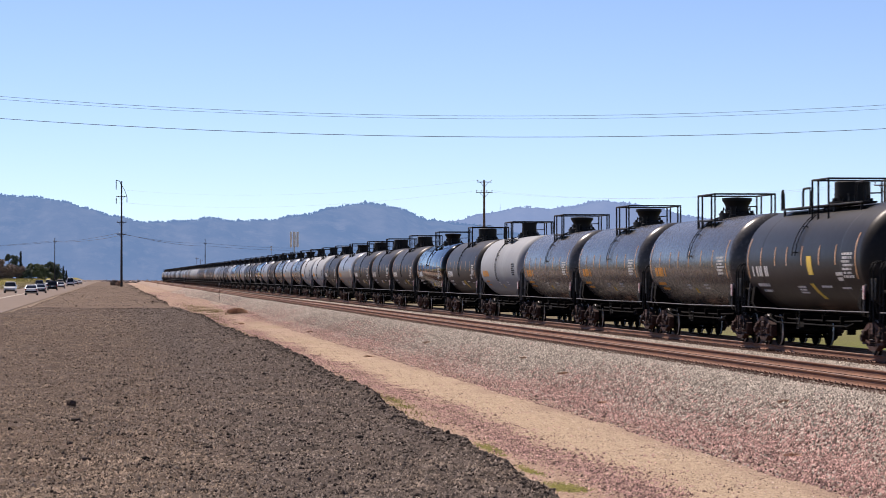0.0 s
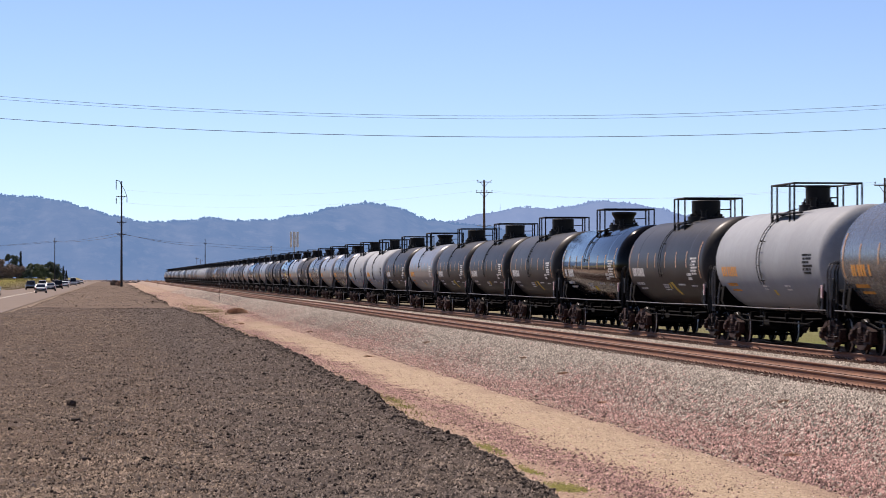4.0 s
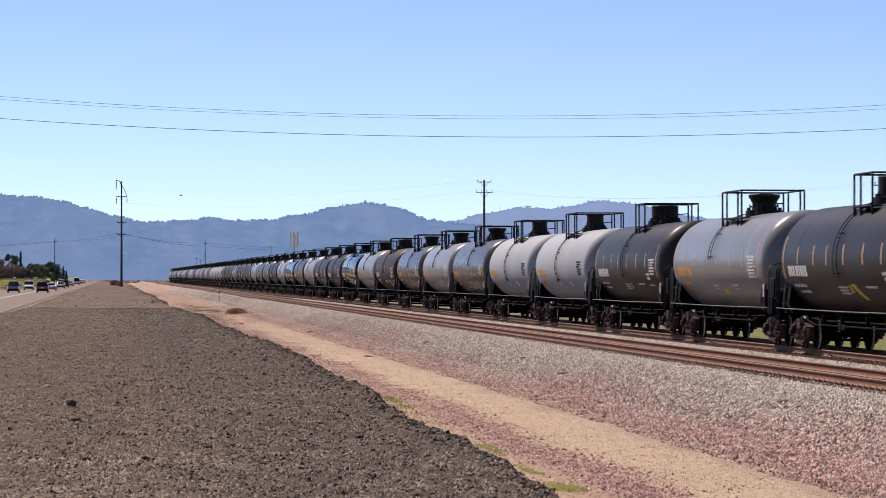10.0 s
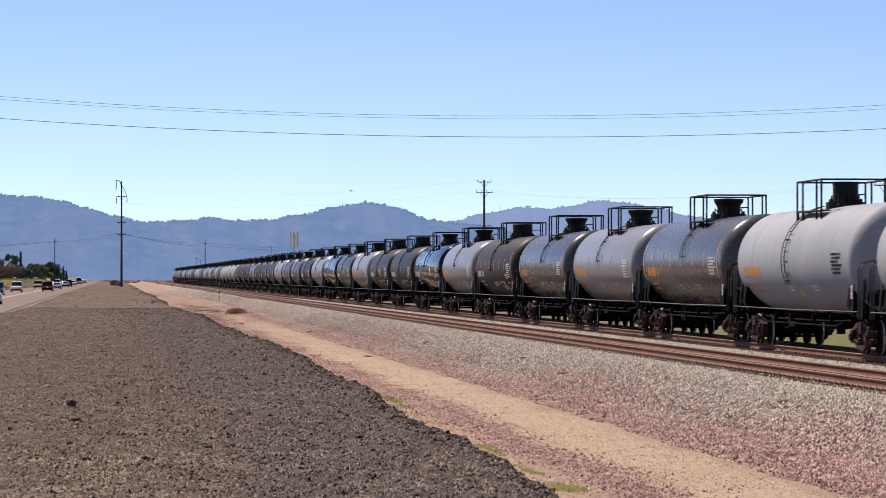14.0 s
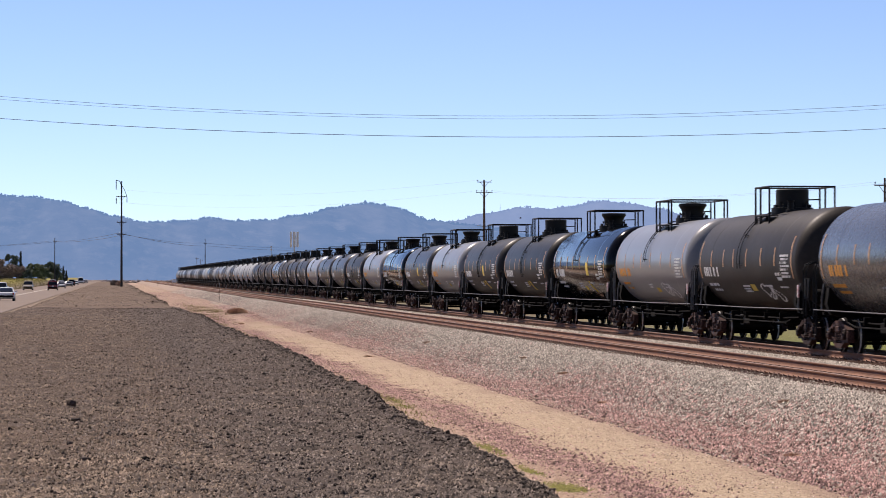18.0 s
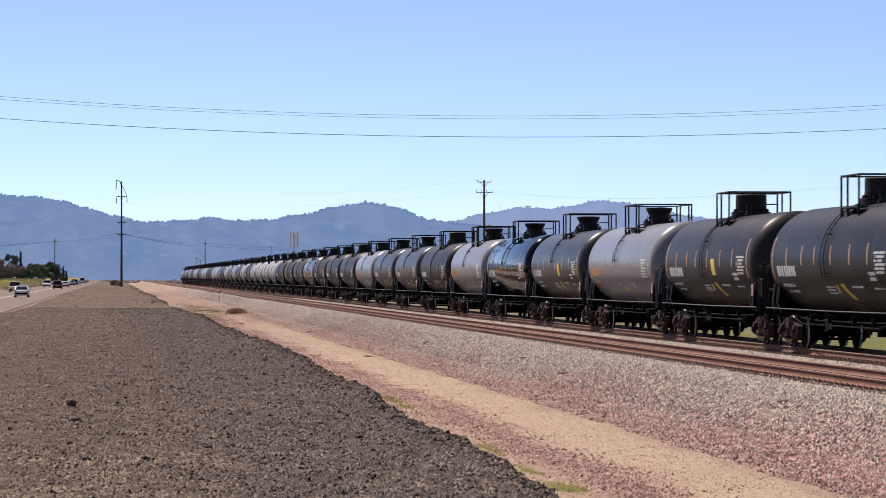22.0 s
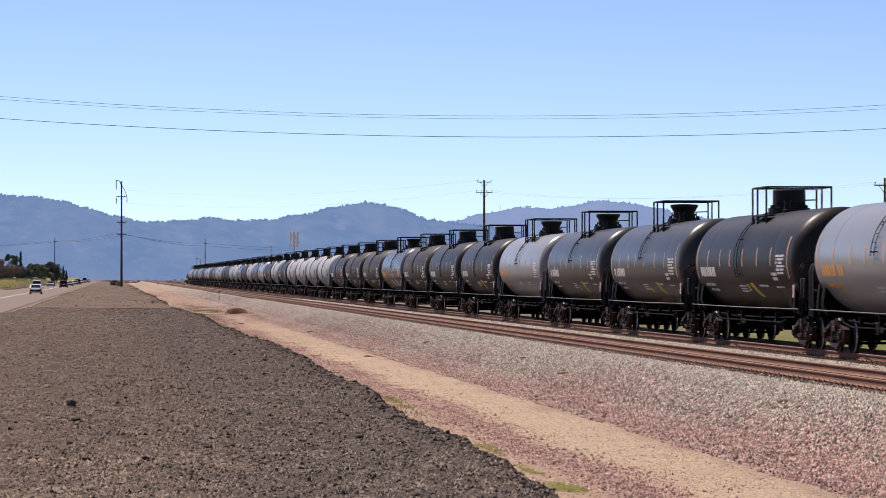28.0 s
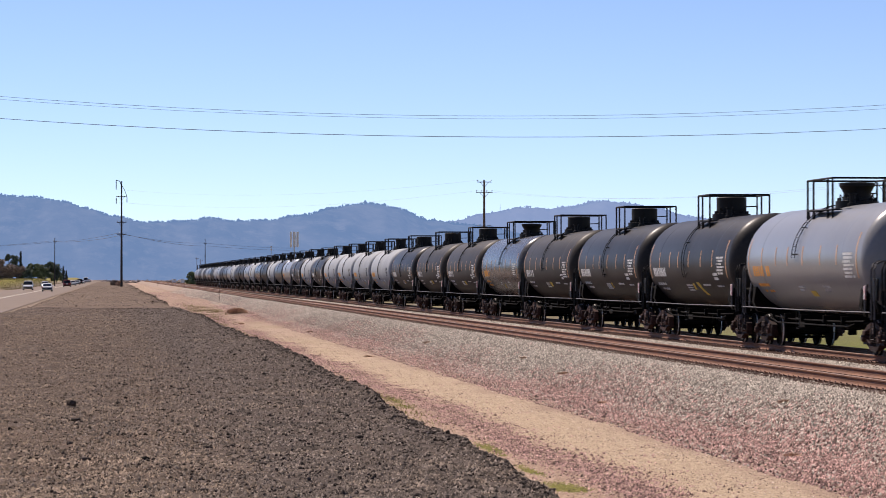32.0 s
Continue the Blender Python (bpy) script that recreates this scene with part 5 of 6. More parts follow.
# phone mast and flood light beyond the train
p = spot(-46.6, 0, 1200)
mast = thing("phone_mast", (p.x, p.y, 0.2), "slim grey phone mast with a cluster of white antennas", "phone mast")
part("pole", Geo().tube([(0, 0, 0), (0, 0, 19.6)], 0.3, 10, taper=0.7), M["galvanised"], mast)
part("head_frame", Geo().lathe([(0, 1.2), (0.12, 1.25), (0.14, 1.1), (0.02, 1.05)], 12, caps=False).box(0, 0, 0.06, 2.4, 0.1, 0.1).box(0, 0, 0.06, 0.1, 2.4, 0.1), M["galvanised"], mast, at=(0, 0, 17.4))
for i in range(6):
    a = math.pi * 2 * (i + 0.3) / 6
    part("antenna", Geo().box(0, 0, 0, 0.6, 0.25, 5.6, 0.05).tube([(0, 0.18, -3.2), (0, 0.18, 3.0)], 0.06, 5), M["white_panel"], mast, "white panel antenna", at=(1.45 * math.cos(a), 1.45 * math.sin(a), 16.9))
p = spot(-53.8, 0, 1200)
lamp = thing("flood_light", (p.x, p.y, 0.2), "pale flood light on a thin mast", "flood light")
part("pole", Geo().tube([(0, 0, 0), (0, 0, 13.6)], 0.12, 8, taper=0.7), M["galvanised"], lamp)
for dz in (13.0, 14.1):
    part("lamp_head", Geo().box(0, 0, dz, 0.75, 0.5, 0.6, 0.08), M["white_panel"], lamp, "white lamp head")
p = spot(17.9, 0, 4590)
hill_mast = thing("radio_mast", (p.x, p.y, 0), "thin radio mast on the far hill", "radio mast")
part("shaft", Geo().tube([(0, 0, 60), (0, 0, 107.5)], 0.55, 6, taper=0.5), M["galvanised"], hill_mast)
part("base", Geo().tube([(0, 0, 0), (0, 0, 60)], 0.8, 6), M["galvanised"], hill_mast)

# ---- marker posts, weeds, bushes ----
for across, d, h in ((-70.1, 370, 2.1), (-80.9, 640, 1.5), (-89.5, 900, 1.9), (-84.6, 760, 1.2)):
    p = spot(across, 0, d)
    post = thing("marker_post", (p.x, p.y, profile(p.x) if p.x < 12 else bed_z(p.x)), "thin dark trackside marker post", "marker post", "trackside posts")
    part("stake", Geo().box(0, 0, h / 2 - 0.1, 0.07, 0.05, h + 0.2, 0.01), M["pole_dark"], post)
    part("cap", Geo().box(0, -0.03, h - 0.12, 0.1, 0.03, 0.2, 0.008), M["galvanised"], post)


def twiggy(n, rx, ry, rz, seed, thick=0.012):
    """A dry bush of many thin bent twigs."""
    rng, g = random.Random(seed), Geo()
    for _ in range(n):
        a, e = rng.uniform(0, 2 * math.pi), rng.uniform(0.05, 1.45)
        d = Vector((math.cos(a) * math.cos(e) * rx, math.sin(a) * math.cos(e) * ry, math.sin(e) * rz)) * rng.uniform(0.6, 1.05)
        bend = Vector((rng.uniform(-0.2, 0.2) * rx, rng.uniform(-0.2, 0.2) * ry, rng.uniform(0, 0.15) * rz))
        g.tube([(0.1 * d.x, 0.1 * d.y, -0.05), tuple(d * 0.55 + bend), tuple(d)], thick, 3, taper=0.4)
    return g


solid("dry_bush", twiggy(1100, 1.05, 0.9, 0.52, 4, 0.013), M["weed"], "low brown tumbleweed bush on the gravel", "bush", at=(10.1, 261, 0.02))
for i, (x, y, r) in enumerate(((6.6, 95, 0.35), (10.6, 172, 0.3), (12.6, 128, 0.3), (8.2, 205, 0.35), (11.4, 74, 0.18), (13.2, 62, 0.2), (11.2, 52, 0.22), (12.5, 88, 0.22), (9.6, 120, 0.25), (12.9, 100, 0.2))):
    z = max(profile(x), bed_z(x) if x > 11.9 else -1)
    solid("dry_weed", twiggy(60, r, r, r * 0.35, 40 + i, 0.01), M["weed"], "flat dry weed on the gravel", "weed", "dry weeds", at=(x, y, z))


def blades(name, count, place, height, material, label, seed, width=0.012):
    """Many single grass blades in one object."""
    rng = np.random.default_rng(seed)
    spots = np.array([place(rng) for _ in range(count)])
    a = rng.uniform(0, 2 * np.pi, count)
    h = height * rng.uniform(0.4, 1.2, count)
    side = np.stack((np.cos(a), np.sin(a), 0 * a), -1) * (width * rng.uniform(0.6, 1.4, count))[:, None]
    lean = np.stack((rng.normal(0, 0.35, count) * h, rng.normal(0, 0.35, count) * h, h), -1)
    v = np.stack((spots - side, spots + side, spots + lean * 0.6 + side * 0.7, spots + lean), 1).reshape(-1, 3)
    f = (np.array([(0, 1, 2), (0, 2, 3)])[None] + (np.arange(count) * 4)[:, None, None]).reshape(-1)
    me = bpy.data.meshes.new(name)
    me.vertices.add(len(v)), me.loops.add(len(f)), me.polygons.add(len(f) // 3)
    me.vertices.foreach_set("co", v.reshape(-1).astype(np.float32))
    me.loops.foreach_set("vertex_index", f.astype(np.int32))
    me.polygons.foreach_set("loop_start", np.arange(0, len(f), 3, dtype=np.int32))
    me.materials.append(material)
    me.update(calc_edges=True)
    return tagged(new(name, me), label, "grass", kind="stuff")


def tuft_place(centres):
    def place(rng):
        x, y, rx, ry = centres[int(rng.integers(len(centres)))]
        x, y = x + rng.normal(0, rx), y + rng.normal(0, ry)
        return (x, y, ground_z(x, y) - 0.004)
    return place


moss_place, moss_rng = tuft_place(((6.57, 46.7, 0.11, 0.55), (6.6, 46.0, 0.1, 0.45), (6.6, 50.5, 0.05, 0.5), (6.72, 56.8, 0.07, 0.9), (6.95, 78, 0.1, 1.5))), np.random.default_rng(50)
scatter("moss_patches", np.array([moss_place(moss_rng) for _ in range(10000)]), 0.012 + 0.016 * moss_rng.uniform(0, 1, 10000), M["moss"], "low olive green moss at the foot of the bank", "moss", 49, 2, 0.8)
blades("weeds_green", 16000, tuft_place(((6.5, 82, 0.3, 9), (8.2, 310, 0.7, 25), (9.0, 285, 0.8, 15), (6.3, 170, 0.6, 22), (6.0, 245, 0.9, 40))), 0.05, M["grass"], "short green weeds at the foot of the bank", 51, 0.008)
blades("weeds_olive", 7000, tuft_place(((8.0, 285, 0.8, 20), (7.2, 250, 0.5, 20), (6.4, 200, 0.4, 18), (6.6, 150, 0.3, 14))), 0.045, M["moss"], "olive green weeds at the foot of the older bank", 56, 0.02)
blades("weeds_dry", 9000, tuft_place(((6.3, 110, 0.5, 25), (7, 210, 1.2, 40), (8.3, 300, 1.5, 60), (13, 300, 1, 80))), 0.05, M["straw"], "short straw-coloured weeds beside the bank", 52, 0.008)
blades("verge_grass", 6000, lambda r: (float(r.uniform(27, 45)), float(60 * (180 / 60) ** r.uniform(0, 1)), 0.14), 0.03, M["grass"], "green grass verge beyond the tracks", 53, 0.03)
def verge(x0, x1, y0, y1):
    def place(r):
        x, y = float(r.uniform(x0, x1)), float(r.uniform(y0, y1))
        return (x, y, ground_z(x, y) - 0.02)
    return place


blades("roadside_grass", 14000, verge(-48, -19.6, 620, 1150), 0.12, M["grass"], "green and yellow roadside grass", 54, 0.08)
blades("roadside_straw", 8000, verge(-36, -19.4, 620, 1200), 0.2, M["straw"], "yellow flowering roadside grass", 55, 0.06)


# ---- trees ----
def tree(at, height, spread, clumps, leaves, material, label, category, seed, slim=False):
    rng = random.Random(seed)
    ob = thing("tree", at, label, category, "roadside trees")
    trunk = Geo()
    trunk.tube([(0, 0, -0.1), (0.05, 0, height * 0.3), (0.0, 0.05, height * (0.9 if slim else 0.6))], height * 0.028, 8, taper=0.45)
    crown, centres, fine = Geo(), [], min(1.0, 0.25 + spread / 4)
    for i in range(clumps):
        if slim:
            z = height * (0.08 + 0.9 * i / clumps)
            r = spread * (1 - (i / clumps) ** 1.8) * 0.55 + 0.12
            c = Vector((rng.uniform(-0.3, 0.3) * r, rng.uniform(-0.3, 0.3) * r, z))
            radius = r * rng.uniform(0.8, 1.2)
        else:
            a, rr = rng.uniform(0, 2 * math.pi), spread * math.sqrt(rng.random()) * 0.75
            z = height * (0.16 + 0.74 * rng.random() * (1 - 0.5 * (rr / spread) ** 2))
            c = Vector((rr * math.cos(a), rr * math.sin(a), z))
            radius = spread * rng.uniform(0.2, 0.42)
            if i < 9:
                trunk.tube([(0, 0, height * rng.uniform(0.2, 0.5)), tuple(c * 0.6 + Vector((0, 0, height * 0.12))), tuple(c)], height * 0.012, 5, taper=0.3)
        centres.append((c, radius))
    for i in range(leaves):
        c, radius = centres[rng.randrange(len(centres))]
        d = Vector((rng.gauss(0, 1), rng.gauss(0, 1), rng.gauss(0, 1))).normalized() * radius * rng.random() ** 0.4
        d.z *= 1.5 if slim else 0.8
        p = c + d
        u = Vector((rng.gauss(0, 1), rng.gauss(0, 1), rng.gauss(0, 1))).normalized()
        w = u.orthogonal().normalized()
        s = rng.uniform(0.14, 0.32) * (fine if not slim else 0.8)
        crown.add([p - u * s - w * s * 0.6, p + u * s - w * s * 0.5, p + u * s * 0.9 + w * s * 0.6, p - u * s * 0.8 + w * s * 0.7], [(0, 1, 2, 3)])
    part("trunk", trunk, M["bark"], ob)
    part("crown", crown, material, ob, smooth=False)
    return ob


for i, (across, d, h, spread, mat, slim, label) in enumerate((
        (-138.6, 880, 9.6, 4.4, "leaf_red", False, "bare reddish-brown roadside tree"), (-135.0, 900, 11.6, 3.0, "leaf_dark", False, "tall dark green roadside tree"), (-140.8, 940, 9.4, 3.6, "leaf_dark", False, "dark green roadside tree"),
        (-132.3, 905, 11.4, 1.1, "cypress", True, "tall slim dark roadside cypress"), (-133.6, 870, 6.4, 3.2, "leaf_red", False, "low reddish roadside shrub tree"),
        (-128.4, 910, 7.0, 3.0, "leaf", False, "rounded olive green roadside tree"), (-126.4, 920, 6.2, 2.6, "leaf", False, "rounded olive green roadside tree"), (-122.6, 950, 9.0, 3.4, "leaf_dark", False, "rounded dark green tree"), (-121.0, 960, 6.4, 2.6, "leaf", False, "rounded olive green tree"),
        (-136.4, 860, 5.4, 4.2, "leaf_red", False, "low reddish-brown roadside shrub"), (-131.4, 880, 4.8, 3.4, "leaf_dark", False, "low dark green roadside shrub"), (-124.6, 930, 4.8, 3.2, "leaf", False, "low olive green roadside shrub"),
        (-118.9, 1000, 7.6, 1.0, "cypress", True, "small pointed dark green cypress"), (-118.0, 1010, 5.6, 0.9, "cypress", True, "small pointed dark green cypress"), (-143, 860, 8.5, 3.6, "leaf_red", False, "bushy reddish-brown roadside tree"), (-147, 890, 9.5, 3.8, "leaf", False, "olive green roadside tree"),
        (-77.6, 1105, 5.2, 3.0, "leaf", False, "round olive green bush tree beyond the tracks"), (-75.2, 1110, 4.2, 2.8, "leaf", False, "round olive green bush tree beyond the tracks"), (-79.2, 1120, 2.6, 2.0, "leaf", False, "low green bush beyond the tracks"),
        (-102.7, 640, 1.1, 1.0, "leaf_red", False, "dark brown bush on the bank"), (-101.6, 600, 0.9, 0.7, "weed", False, "small dry bush by the pole"))):
    if d < 1050 and across < -115:
        d, h, spread = d * 1.28, h * 0.92, spread * 1.05
    p = spot(across, 0, d)
    base = far_berm(p.x, p.y) if -5 < p.x < 3 else ground_z(p.x, p.y) - 0.1
    tree((p.x, p.y, base), h, spread, 16 if slim else 26, 900 if slim else 2600, M[mat], label, "tree", 60 + i, slim)

# far scrub along the edge of the plain
scrub = []
rng = np.random.default_rng(71)
for i in range(2600):
    a, d = rng.uniform(-160, 170), rng.uniform(1500, 2300)
    q = spot(a, 0, d)
    scrub.append((q.x, q.y, 0.2))
scatter("far_scrub", np.array(scrub), rng.uniform(0.3, 1.1, 2600), surface("hazy_scrub", (0.22, 0.17, 0.15), (0.14, 0.12, 0.12), 0.05, 0.3, 1.0, vary=0.4, islands=True), "low hazy brown scrub at the foot of the hills", "scrub", 72, False, 0.9)

# ---- white trailers and a shed beyond the tracks ----
for across, d, w in ((-84.2, 1150, 1.5), (-81.6, 1160, 1.2)):
    p = spot(across, 0, d)
    t = thing("parked_trailer", (p.x, p.y, 0.2), "small white box trailer parked in the field", "trailer", "parked trailers")
    part("box", Geo().box(0, 0, 1.3, w, 3.0, 1.5, 0.1), M["white_panel"], t)
    part("chassis", Geo().box(0, 0, 0.5, w * 0.8, 3.6, 0.12).box(0, -2.3, 0.5, 0.1, 1.2, 0.1), M["under_steel"], t)
    for s in (-1, 1):
        part("wheel", Geo().lathe([(-0.1, 0.2), (-0.1, 0.34), (0.1, 0.34), (0.1, 0.2)], 12, "x"), M["tyre"], t, at=(s * w * 0.42, 0, 0.34))


# ---- road vehicles ----
def car_body(length, width, profile_points, waist):
    """A car's lower body as rounded rings along its length: (y, bottom, top)."""
    rings = []
    for y, z0, z1, w in profile_points:
        hw = width / 2 * w
        rings.append([(-hw * 0.94, y, z0), (hw * 0.94, y, z0), (hw, y, z0 + 0.18), (hw, y, z1 - 0.16), (hw * 0.9, y, z1), (-hw * 0.9, y, z1), (-hw, y, z1 - 0.16), (-hw, y, z0 + 0.18)])
    return Geo().rings(rings)


def cabin(width, rings_at):
    rings = []
    for z, y0, y1, w in rings_at:
        hw = width / 2 * w
        rings.append([(-hw, y0 + 0.1, z), (-hw * 0.86, y0, z), (hw * 0.86, y0, z), (hw, y0 + 0.1, z), (hw, y1 - 0.1, z), (hw * 0.86, y1, z), (-hw * 0.86, y1, z), (-hw, y1 - 0.1, z)])
    return Geo().rings(rings)


def vehicle(kind, paint, label):
    """A road vehicle; it drives along +y."""
    name = {"sedan": "sedan", "suv": "suv", "van": "van"}[kind]
    ob = thing(name, (0, 0, 0), label, "car", "vehicles on the road")
    L, W, H = {"sedan": (4.6, 1.82, 1.45), "suv": (4.75, 1.93, 1.78), "van": (5.6, 2.0, 2.3)}[kind]
    belt = {"sedan": 0.92, "suv": 1.08, "van": 1.2}[kind]
    a = L / 2
    body = car_body(L, W, [(-a, 0.42, belt - 0.1, 0.86), (-a + 0.15, 0.3, belt, 0.96), (-a + 0.9, 0.24, belt + 0.02, 1), (0, 0.22, belt, 1), (a - 1.2, 0.24, belt - 0.06, 1), (a - 0.35, 0.28, belt - 0.16, 0.96), (a, 0.4, belt - 0.28, 0.84)], belt)
    part("body", body, M[paint], ob)
    rear = {"sedan": 0.75, "suv": 0.12, "van": 0.06}[kind]
    front = {"sedan": 1.5, "suv": 1.45, "van": 0.9}[kind]
    mid_z = H - 0.09
    part("cabin_glass", cabin(W, [(belt - 0.04, -a + rear, a - front, 0.93), (mid_z, -a + rear + (0.75 if kind == "sedan" else 0.28), a - front - 0.75, 0.76)]), M["car_glass"], ob, "dark tinted windows")
    part("roof", cabin(W, [(mid_z - 0.02, -a + rear + (0.72 if kind == "sedan" else 0.25), a - front - 0.72, 0.79), (H, -a + rear + 0.95 if kind == "sedan" else -a + rear + 0.4, a - front - 0.95, 0.7)]), M[paint], ob)
    for s in (-1, 1):
        part("pillar", Geo().tube([(s * W * 0.45, -a + rear + 0.1, belt - 0.02), (s * W * 0.37, -a + rear + (0.75 if kind == "sedan" else 0.3), H - 0.08)], 0.06, 5), M[paint], ob)
        part("tail_lamp", Geo().box(s * W * 0.4, -a + 0.06, belt - 0.18, 0.26, 0.12, 0.24, 0.03), M["lamp_red"], ob, "red tail lamp")
        part("head_lamp", Geo().box(s * W * 0.36, a - 0.1, belt - 0.36, 0.4, 0.14, 0.16, 0.03), M["lamp_clear"], ob, "clear head lamp")
        part("mirror", Geo().box(s * (W * 0.5 + 0.1), a - front - 0.35, belt + 0.06, 0.22, 0.12, 0.16, 0.03), M[paint], ob)
        for y in (-a + 0.9, a - 0.95):
            wheel = part("wheel", shared("tyre", lambda: Geo().lathe([(-0.11, 0.2), (-0.11, 0.31), (-0.08, 0.335), (0.08, 0.335), (0.11, 0.31), (0.11, 0.2)], 18, "x"), M["tyre"]), None, ob, at=(s * (W / 2 - 0.12), y, 0.335))
            part("rim", shared("rim", lambda: Geo().lathe([(-0.115, 0.05), (-0.118, 0.2), (0.118, 0.2), (0.115, 0.05)], 12, "x"), M["galvanised"]), None, wheel)
    part("rear_bumper", Geo().box(0, -a + 0.02, 0.5, W * 0.9, 0.16, 0.2, 0.05), M["under_steel"], ob)
    part("front_bumper", Geo().box(0, a - 0.04, 0.48, W * 0.86, 0.16, 0.18, 0.05), M["under_steel"], ob)
    part("plate", Geo().box(0, -a - 0.03, belt - 0.28, 0.34, 0.02, 0.16, 0.004), M["mark_white"], ob, "plain pale plate")
    return ob


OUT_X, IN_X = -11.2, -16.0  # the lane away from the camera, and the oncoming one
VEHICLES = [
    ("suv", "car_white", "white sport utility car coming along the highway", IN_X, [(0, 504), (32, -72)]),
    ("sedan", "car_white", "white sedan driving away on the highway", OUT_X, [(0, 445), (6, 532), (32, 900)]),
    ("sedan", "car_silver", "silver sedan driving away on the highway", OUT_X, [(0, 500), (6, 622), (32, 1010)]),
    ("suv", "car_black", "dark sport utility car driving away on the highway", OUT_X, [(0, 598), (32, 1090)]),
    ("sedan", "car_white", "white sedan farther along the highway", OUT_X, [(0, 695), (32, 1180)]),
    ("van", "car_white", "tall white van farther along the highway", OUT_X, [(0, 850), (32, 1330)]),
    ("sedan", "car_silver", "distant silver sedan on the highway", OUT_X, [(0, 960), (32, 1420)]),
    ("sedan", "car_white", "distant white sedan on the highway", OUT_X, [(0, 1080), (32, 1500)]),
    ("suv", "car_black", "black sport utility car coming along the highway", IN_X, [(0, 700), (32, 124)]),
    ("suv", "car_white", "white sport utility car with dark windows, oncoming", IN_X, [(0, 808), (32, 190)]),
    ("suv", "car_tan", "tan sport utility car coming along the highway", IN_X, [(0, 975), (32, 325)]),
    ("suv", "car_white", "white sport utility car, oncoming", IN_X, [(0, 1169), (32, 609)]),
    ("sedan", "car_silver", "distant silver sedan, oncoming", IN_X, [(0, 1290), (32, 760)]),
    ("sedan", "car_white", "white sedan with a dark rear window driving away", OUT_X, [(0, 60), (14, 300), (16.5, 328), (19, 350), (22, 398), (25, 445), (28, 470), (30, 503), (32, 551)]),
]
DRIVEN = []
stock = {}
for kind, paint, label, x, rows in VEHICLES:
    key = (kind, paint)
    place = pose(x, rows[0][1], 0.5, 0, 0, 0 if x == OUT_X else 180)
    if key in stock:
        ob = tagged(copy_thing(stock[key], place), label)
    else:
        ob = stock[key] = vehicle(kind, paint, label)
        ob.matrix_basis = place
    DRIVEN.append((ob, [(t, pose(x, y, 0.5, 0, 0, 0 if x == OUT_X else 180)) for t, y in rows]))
red_suv = vehicle("suv", "car_red", "dark red sport utility car turning onto the highway")
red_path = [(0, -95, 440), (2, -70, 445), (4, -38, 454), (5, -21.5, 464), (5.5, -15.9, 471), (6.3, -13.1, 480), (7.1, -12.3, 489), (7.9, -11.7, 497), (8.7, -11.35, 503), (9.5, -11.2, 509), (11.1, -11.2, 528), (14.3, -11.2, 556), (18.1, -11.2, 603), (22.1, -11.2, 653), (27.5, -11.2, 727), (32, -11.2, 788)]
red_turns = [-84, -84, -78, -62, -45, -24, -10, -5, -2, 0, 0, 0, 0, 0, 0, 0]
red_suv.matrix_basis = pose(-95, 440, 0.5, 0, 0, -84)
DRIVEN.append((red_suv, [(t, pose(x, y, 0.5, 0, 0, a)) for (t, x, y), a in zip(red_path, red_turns)]))

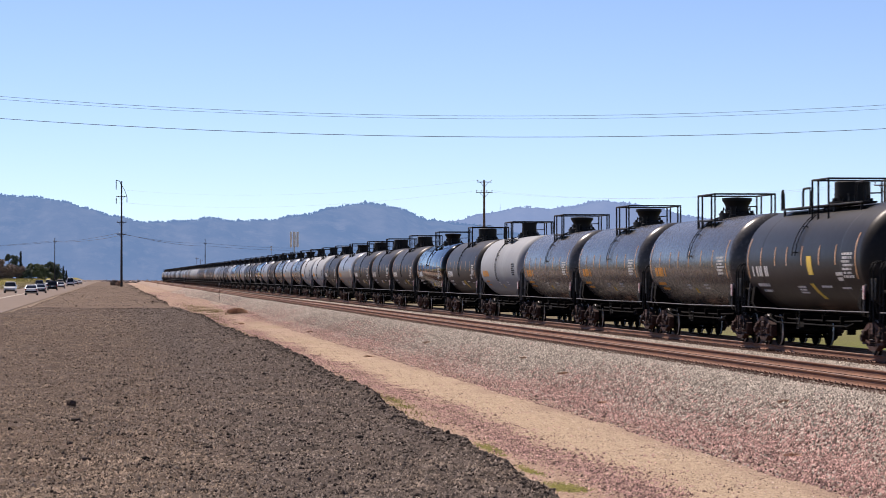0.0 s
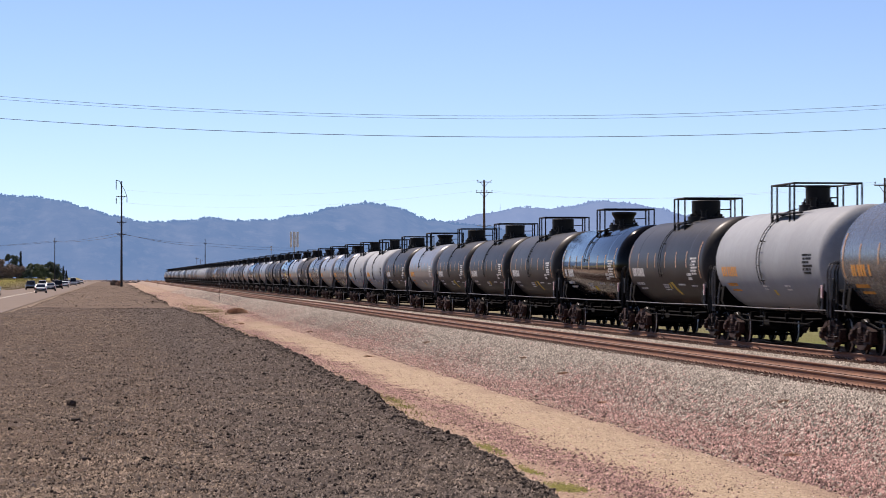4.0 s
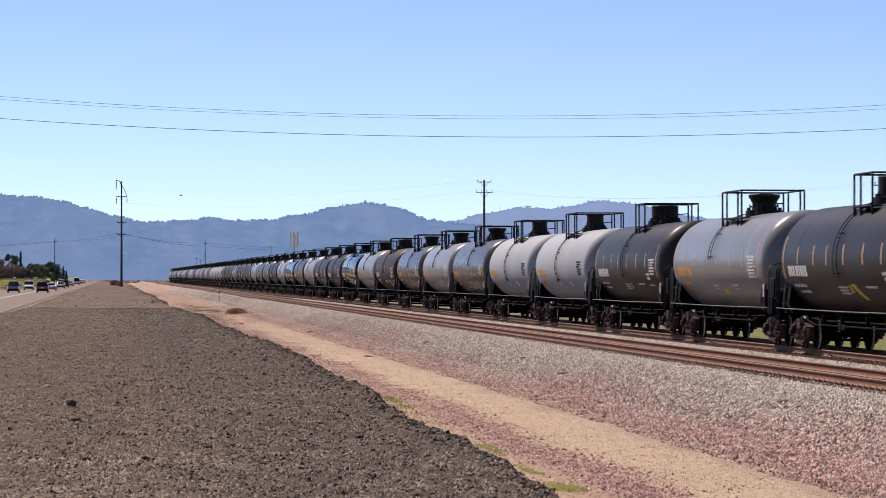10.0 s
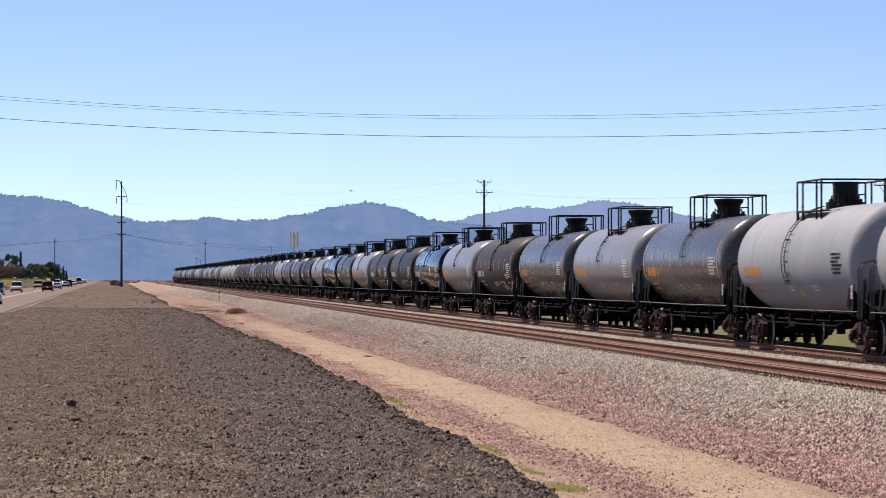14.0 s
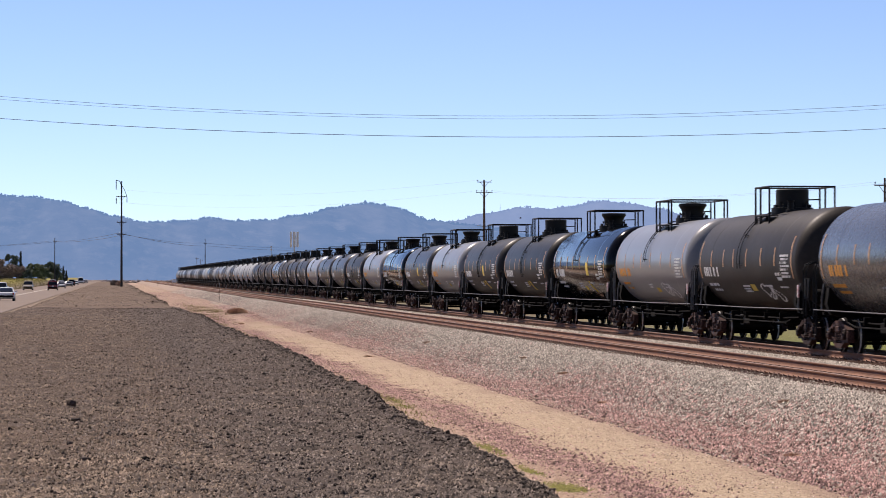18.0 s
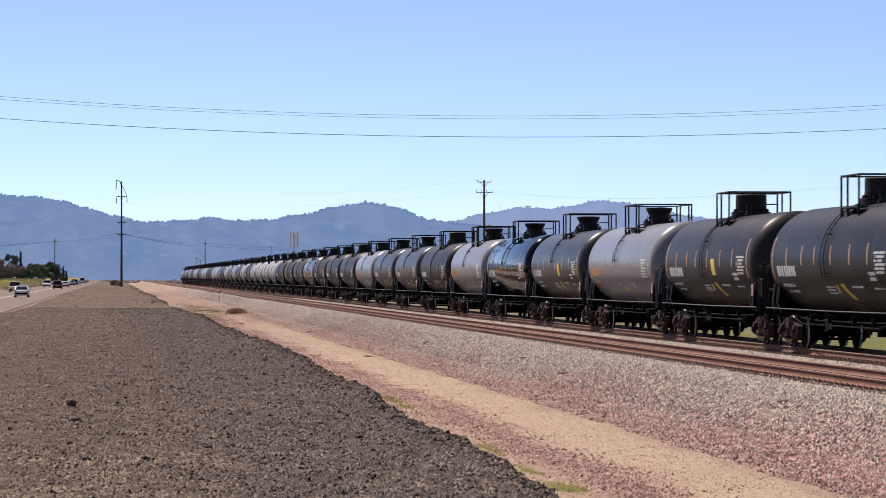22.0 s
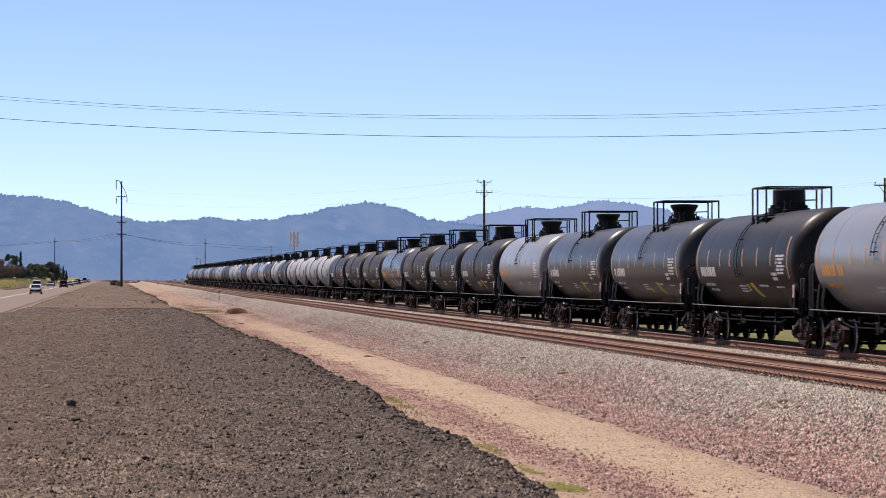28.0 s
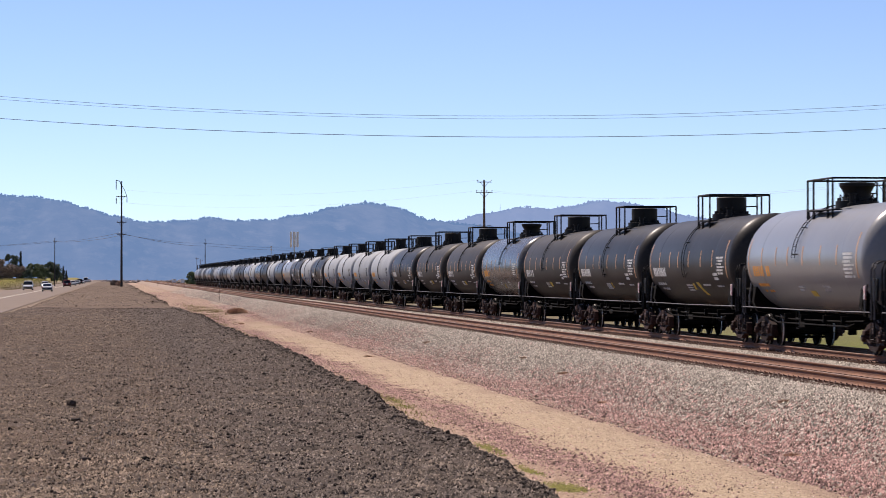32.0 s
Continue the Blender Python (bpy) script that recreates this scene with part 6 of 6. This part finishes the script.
# ---- a bird gliding over the plain ----
bird = thing("bird", (0, 0, 0), "small dark bird gliding with spread wings", "bird")
part("body", Geo().lathe([(-0.3, 0.01), (-0.2, 0.05), (0, 0.085), (0.16, 0.07), (0.25, 0.045), (0.33, 0.01)], 10, "x"), M["feather"], bird)
part("tail", Geo().add([(-0.2, -0.04, 0), (-0.2, 0.04, 0), (-0.45, 0.1, 0.01), (-0.45, -0.1, 0.01), (-0.2, -0.04, 0.015), (-0.2, 0.04, 0.015), (-0.45, 0.1, 0.02), (-0.45, -0.1, 0.02)], [(0, 1, 2, 3), (4, 7, 6, 5), (0, 4, 5, 1), (2, 6, 7, 3)]), M["feather"], bird)
for s in (-1, 1):
    g = Geo()
    g.rings([[(-0.1, s * 0.05, 0.02), (0.14, s * 0.05, 0.02), (0.14, s * 0.05, 0.05), (-0.1, s * 0.05, 0.05)], [(-0.1, s * 0.3, 0.12), (0.13, s * 0.3, 0.12), (0.13, s * 0.3, 0.14), (-0.1, s * 0.3, 0.14)], [(-0.12, s * 0.62, 0.1), (0.0, s * 0.62, 0.1), (0.0, s * 0.62, 0.115), (-0.12, s * 0.62, 0.115)]])
    part("wing", g, M["feather"], bird)


def bird_at(t):
    across = -95.4 + 13.3 * (t - 9)
    up = {True: 23.0 + 6.4 * math.sin(min(max((t - 9) / 4, 0), 1) * math.pi / 2), False: 29.4 - 9.2 * min((t - 13) / 3.6, 1.2)}[t <= 13]
    return spot(across, up, 620)


bird.matrix_basis = Matrix.Translation(bird_at(0))


# ---- movement ----
def motions():
    for car, y in zip(TRAIN, CENTRE):
        walk(car, [(t, pose(FAR_X, y - travelled(t), RAIL_Z)) for t in (0, 5, 10, 13, 16, 19, 22, 25, 28, 30, 32)])
    # wheels roll on the rail; alike wheelsets share one run of keys
    rolls = {}
    for car in TRAIN:
        for truck in car.children:
            if not truck.name.startswith("bogie"):
                continue
            for wheels in truck.children:
                if wheels.name.startswith("wheelset"):
                    y = round(wheels.location.y, 2)
                    if y not in rolls:
                        walk(wheels, [(i / 30, pose(0, y, 0.457, math.degrees(travelled(i / 30) / 0.457))) for i in range(961)])
                        rolls[y] = wheels.animation_data
                    else:
                        wheels.rotation_mode = "QUATERNION"
                        keys = wheels.animation_data_create()
                        keys.action, keys.action_slot = rolls[y].action, rolls[y].action_slot
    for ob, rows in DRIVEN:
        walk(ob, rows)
    walk(bird, [(t, Matrix.Translation(bird_at(t)) @ pose(0, 0, 0, 6 * math.sin(t), 0, -5.9)) for t in (0, 5, 9, 10, 11, 12, 13, 14, 15, 16, 17, 18, 22, 32)])


motions()
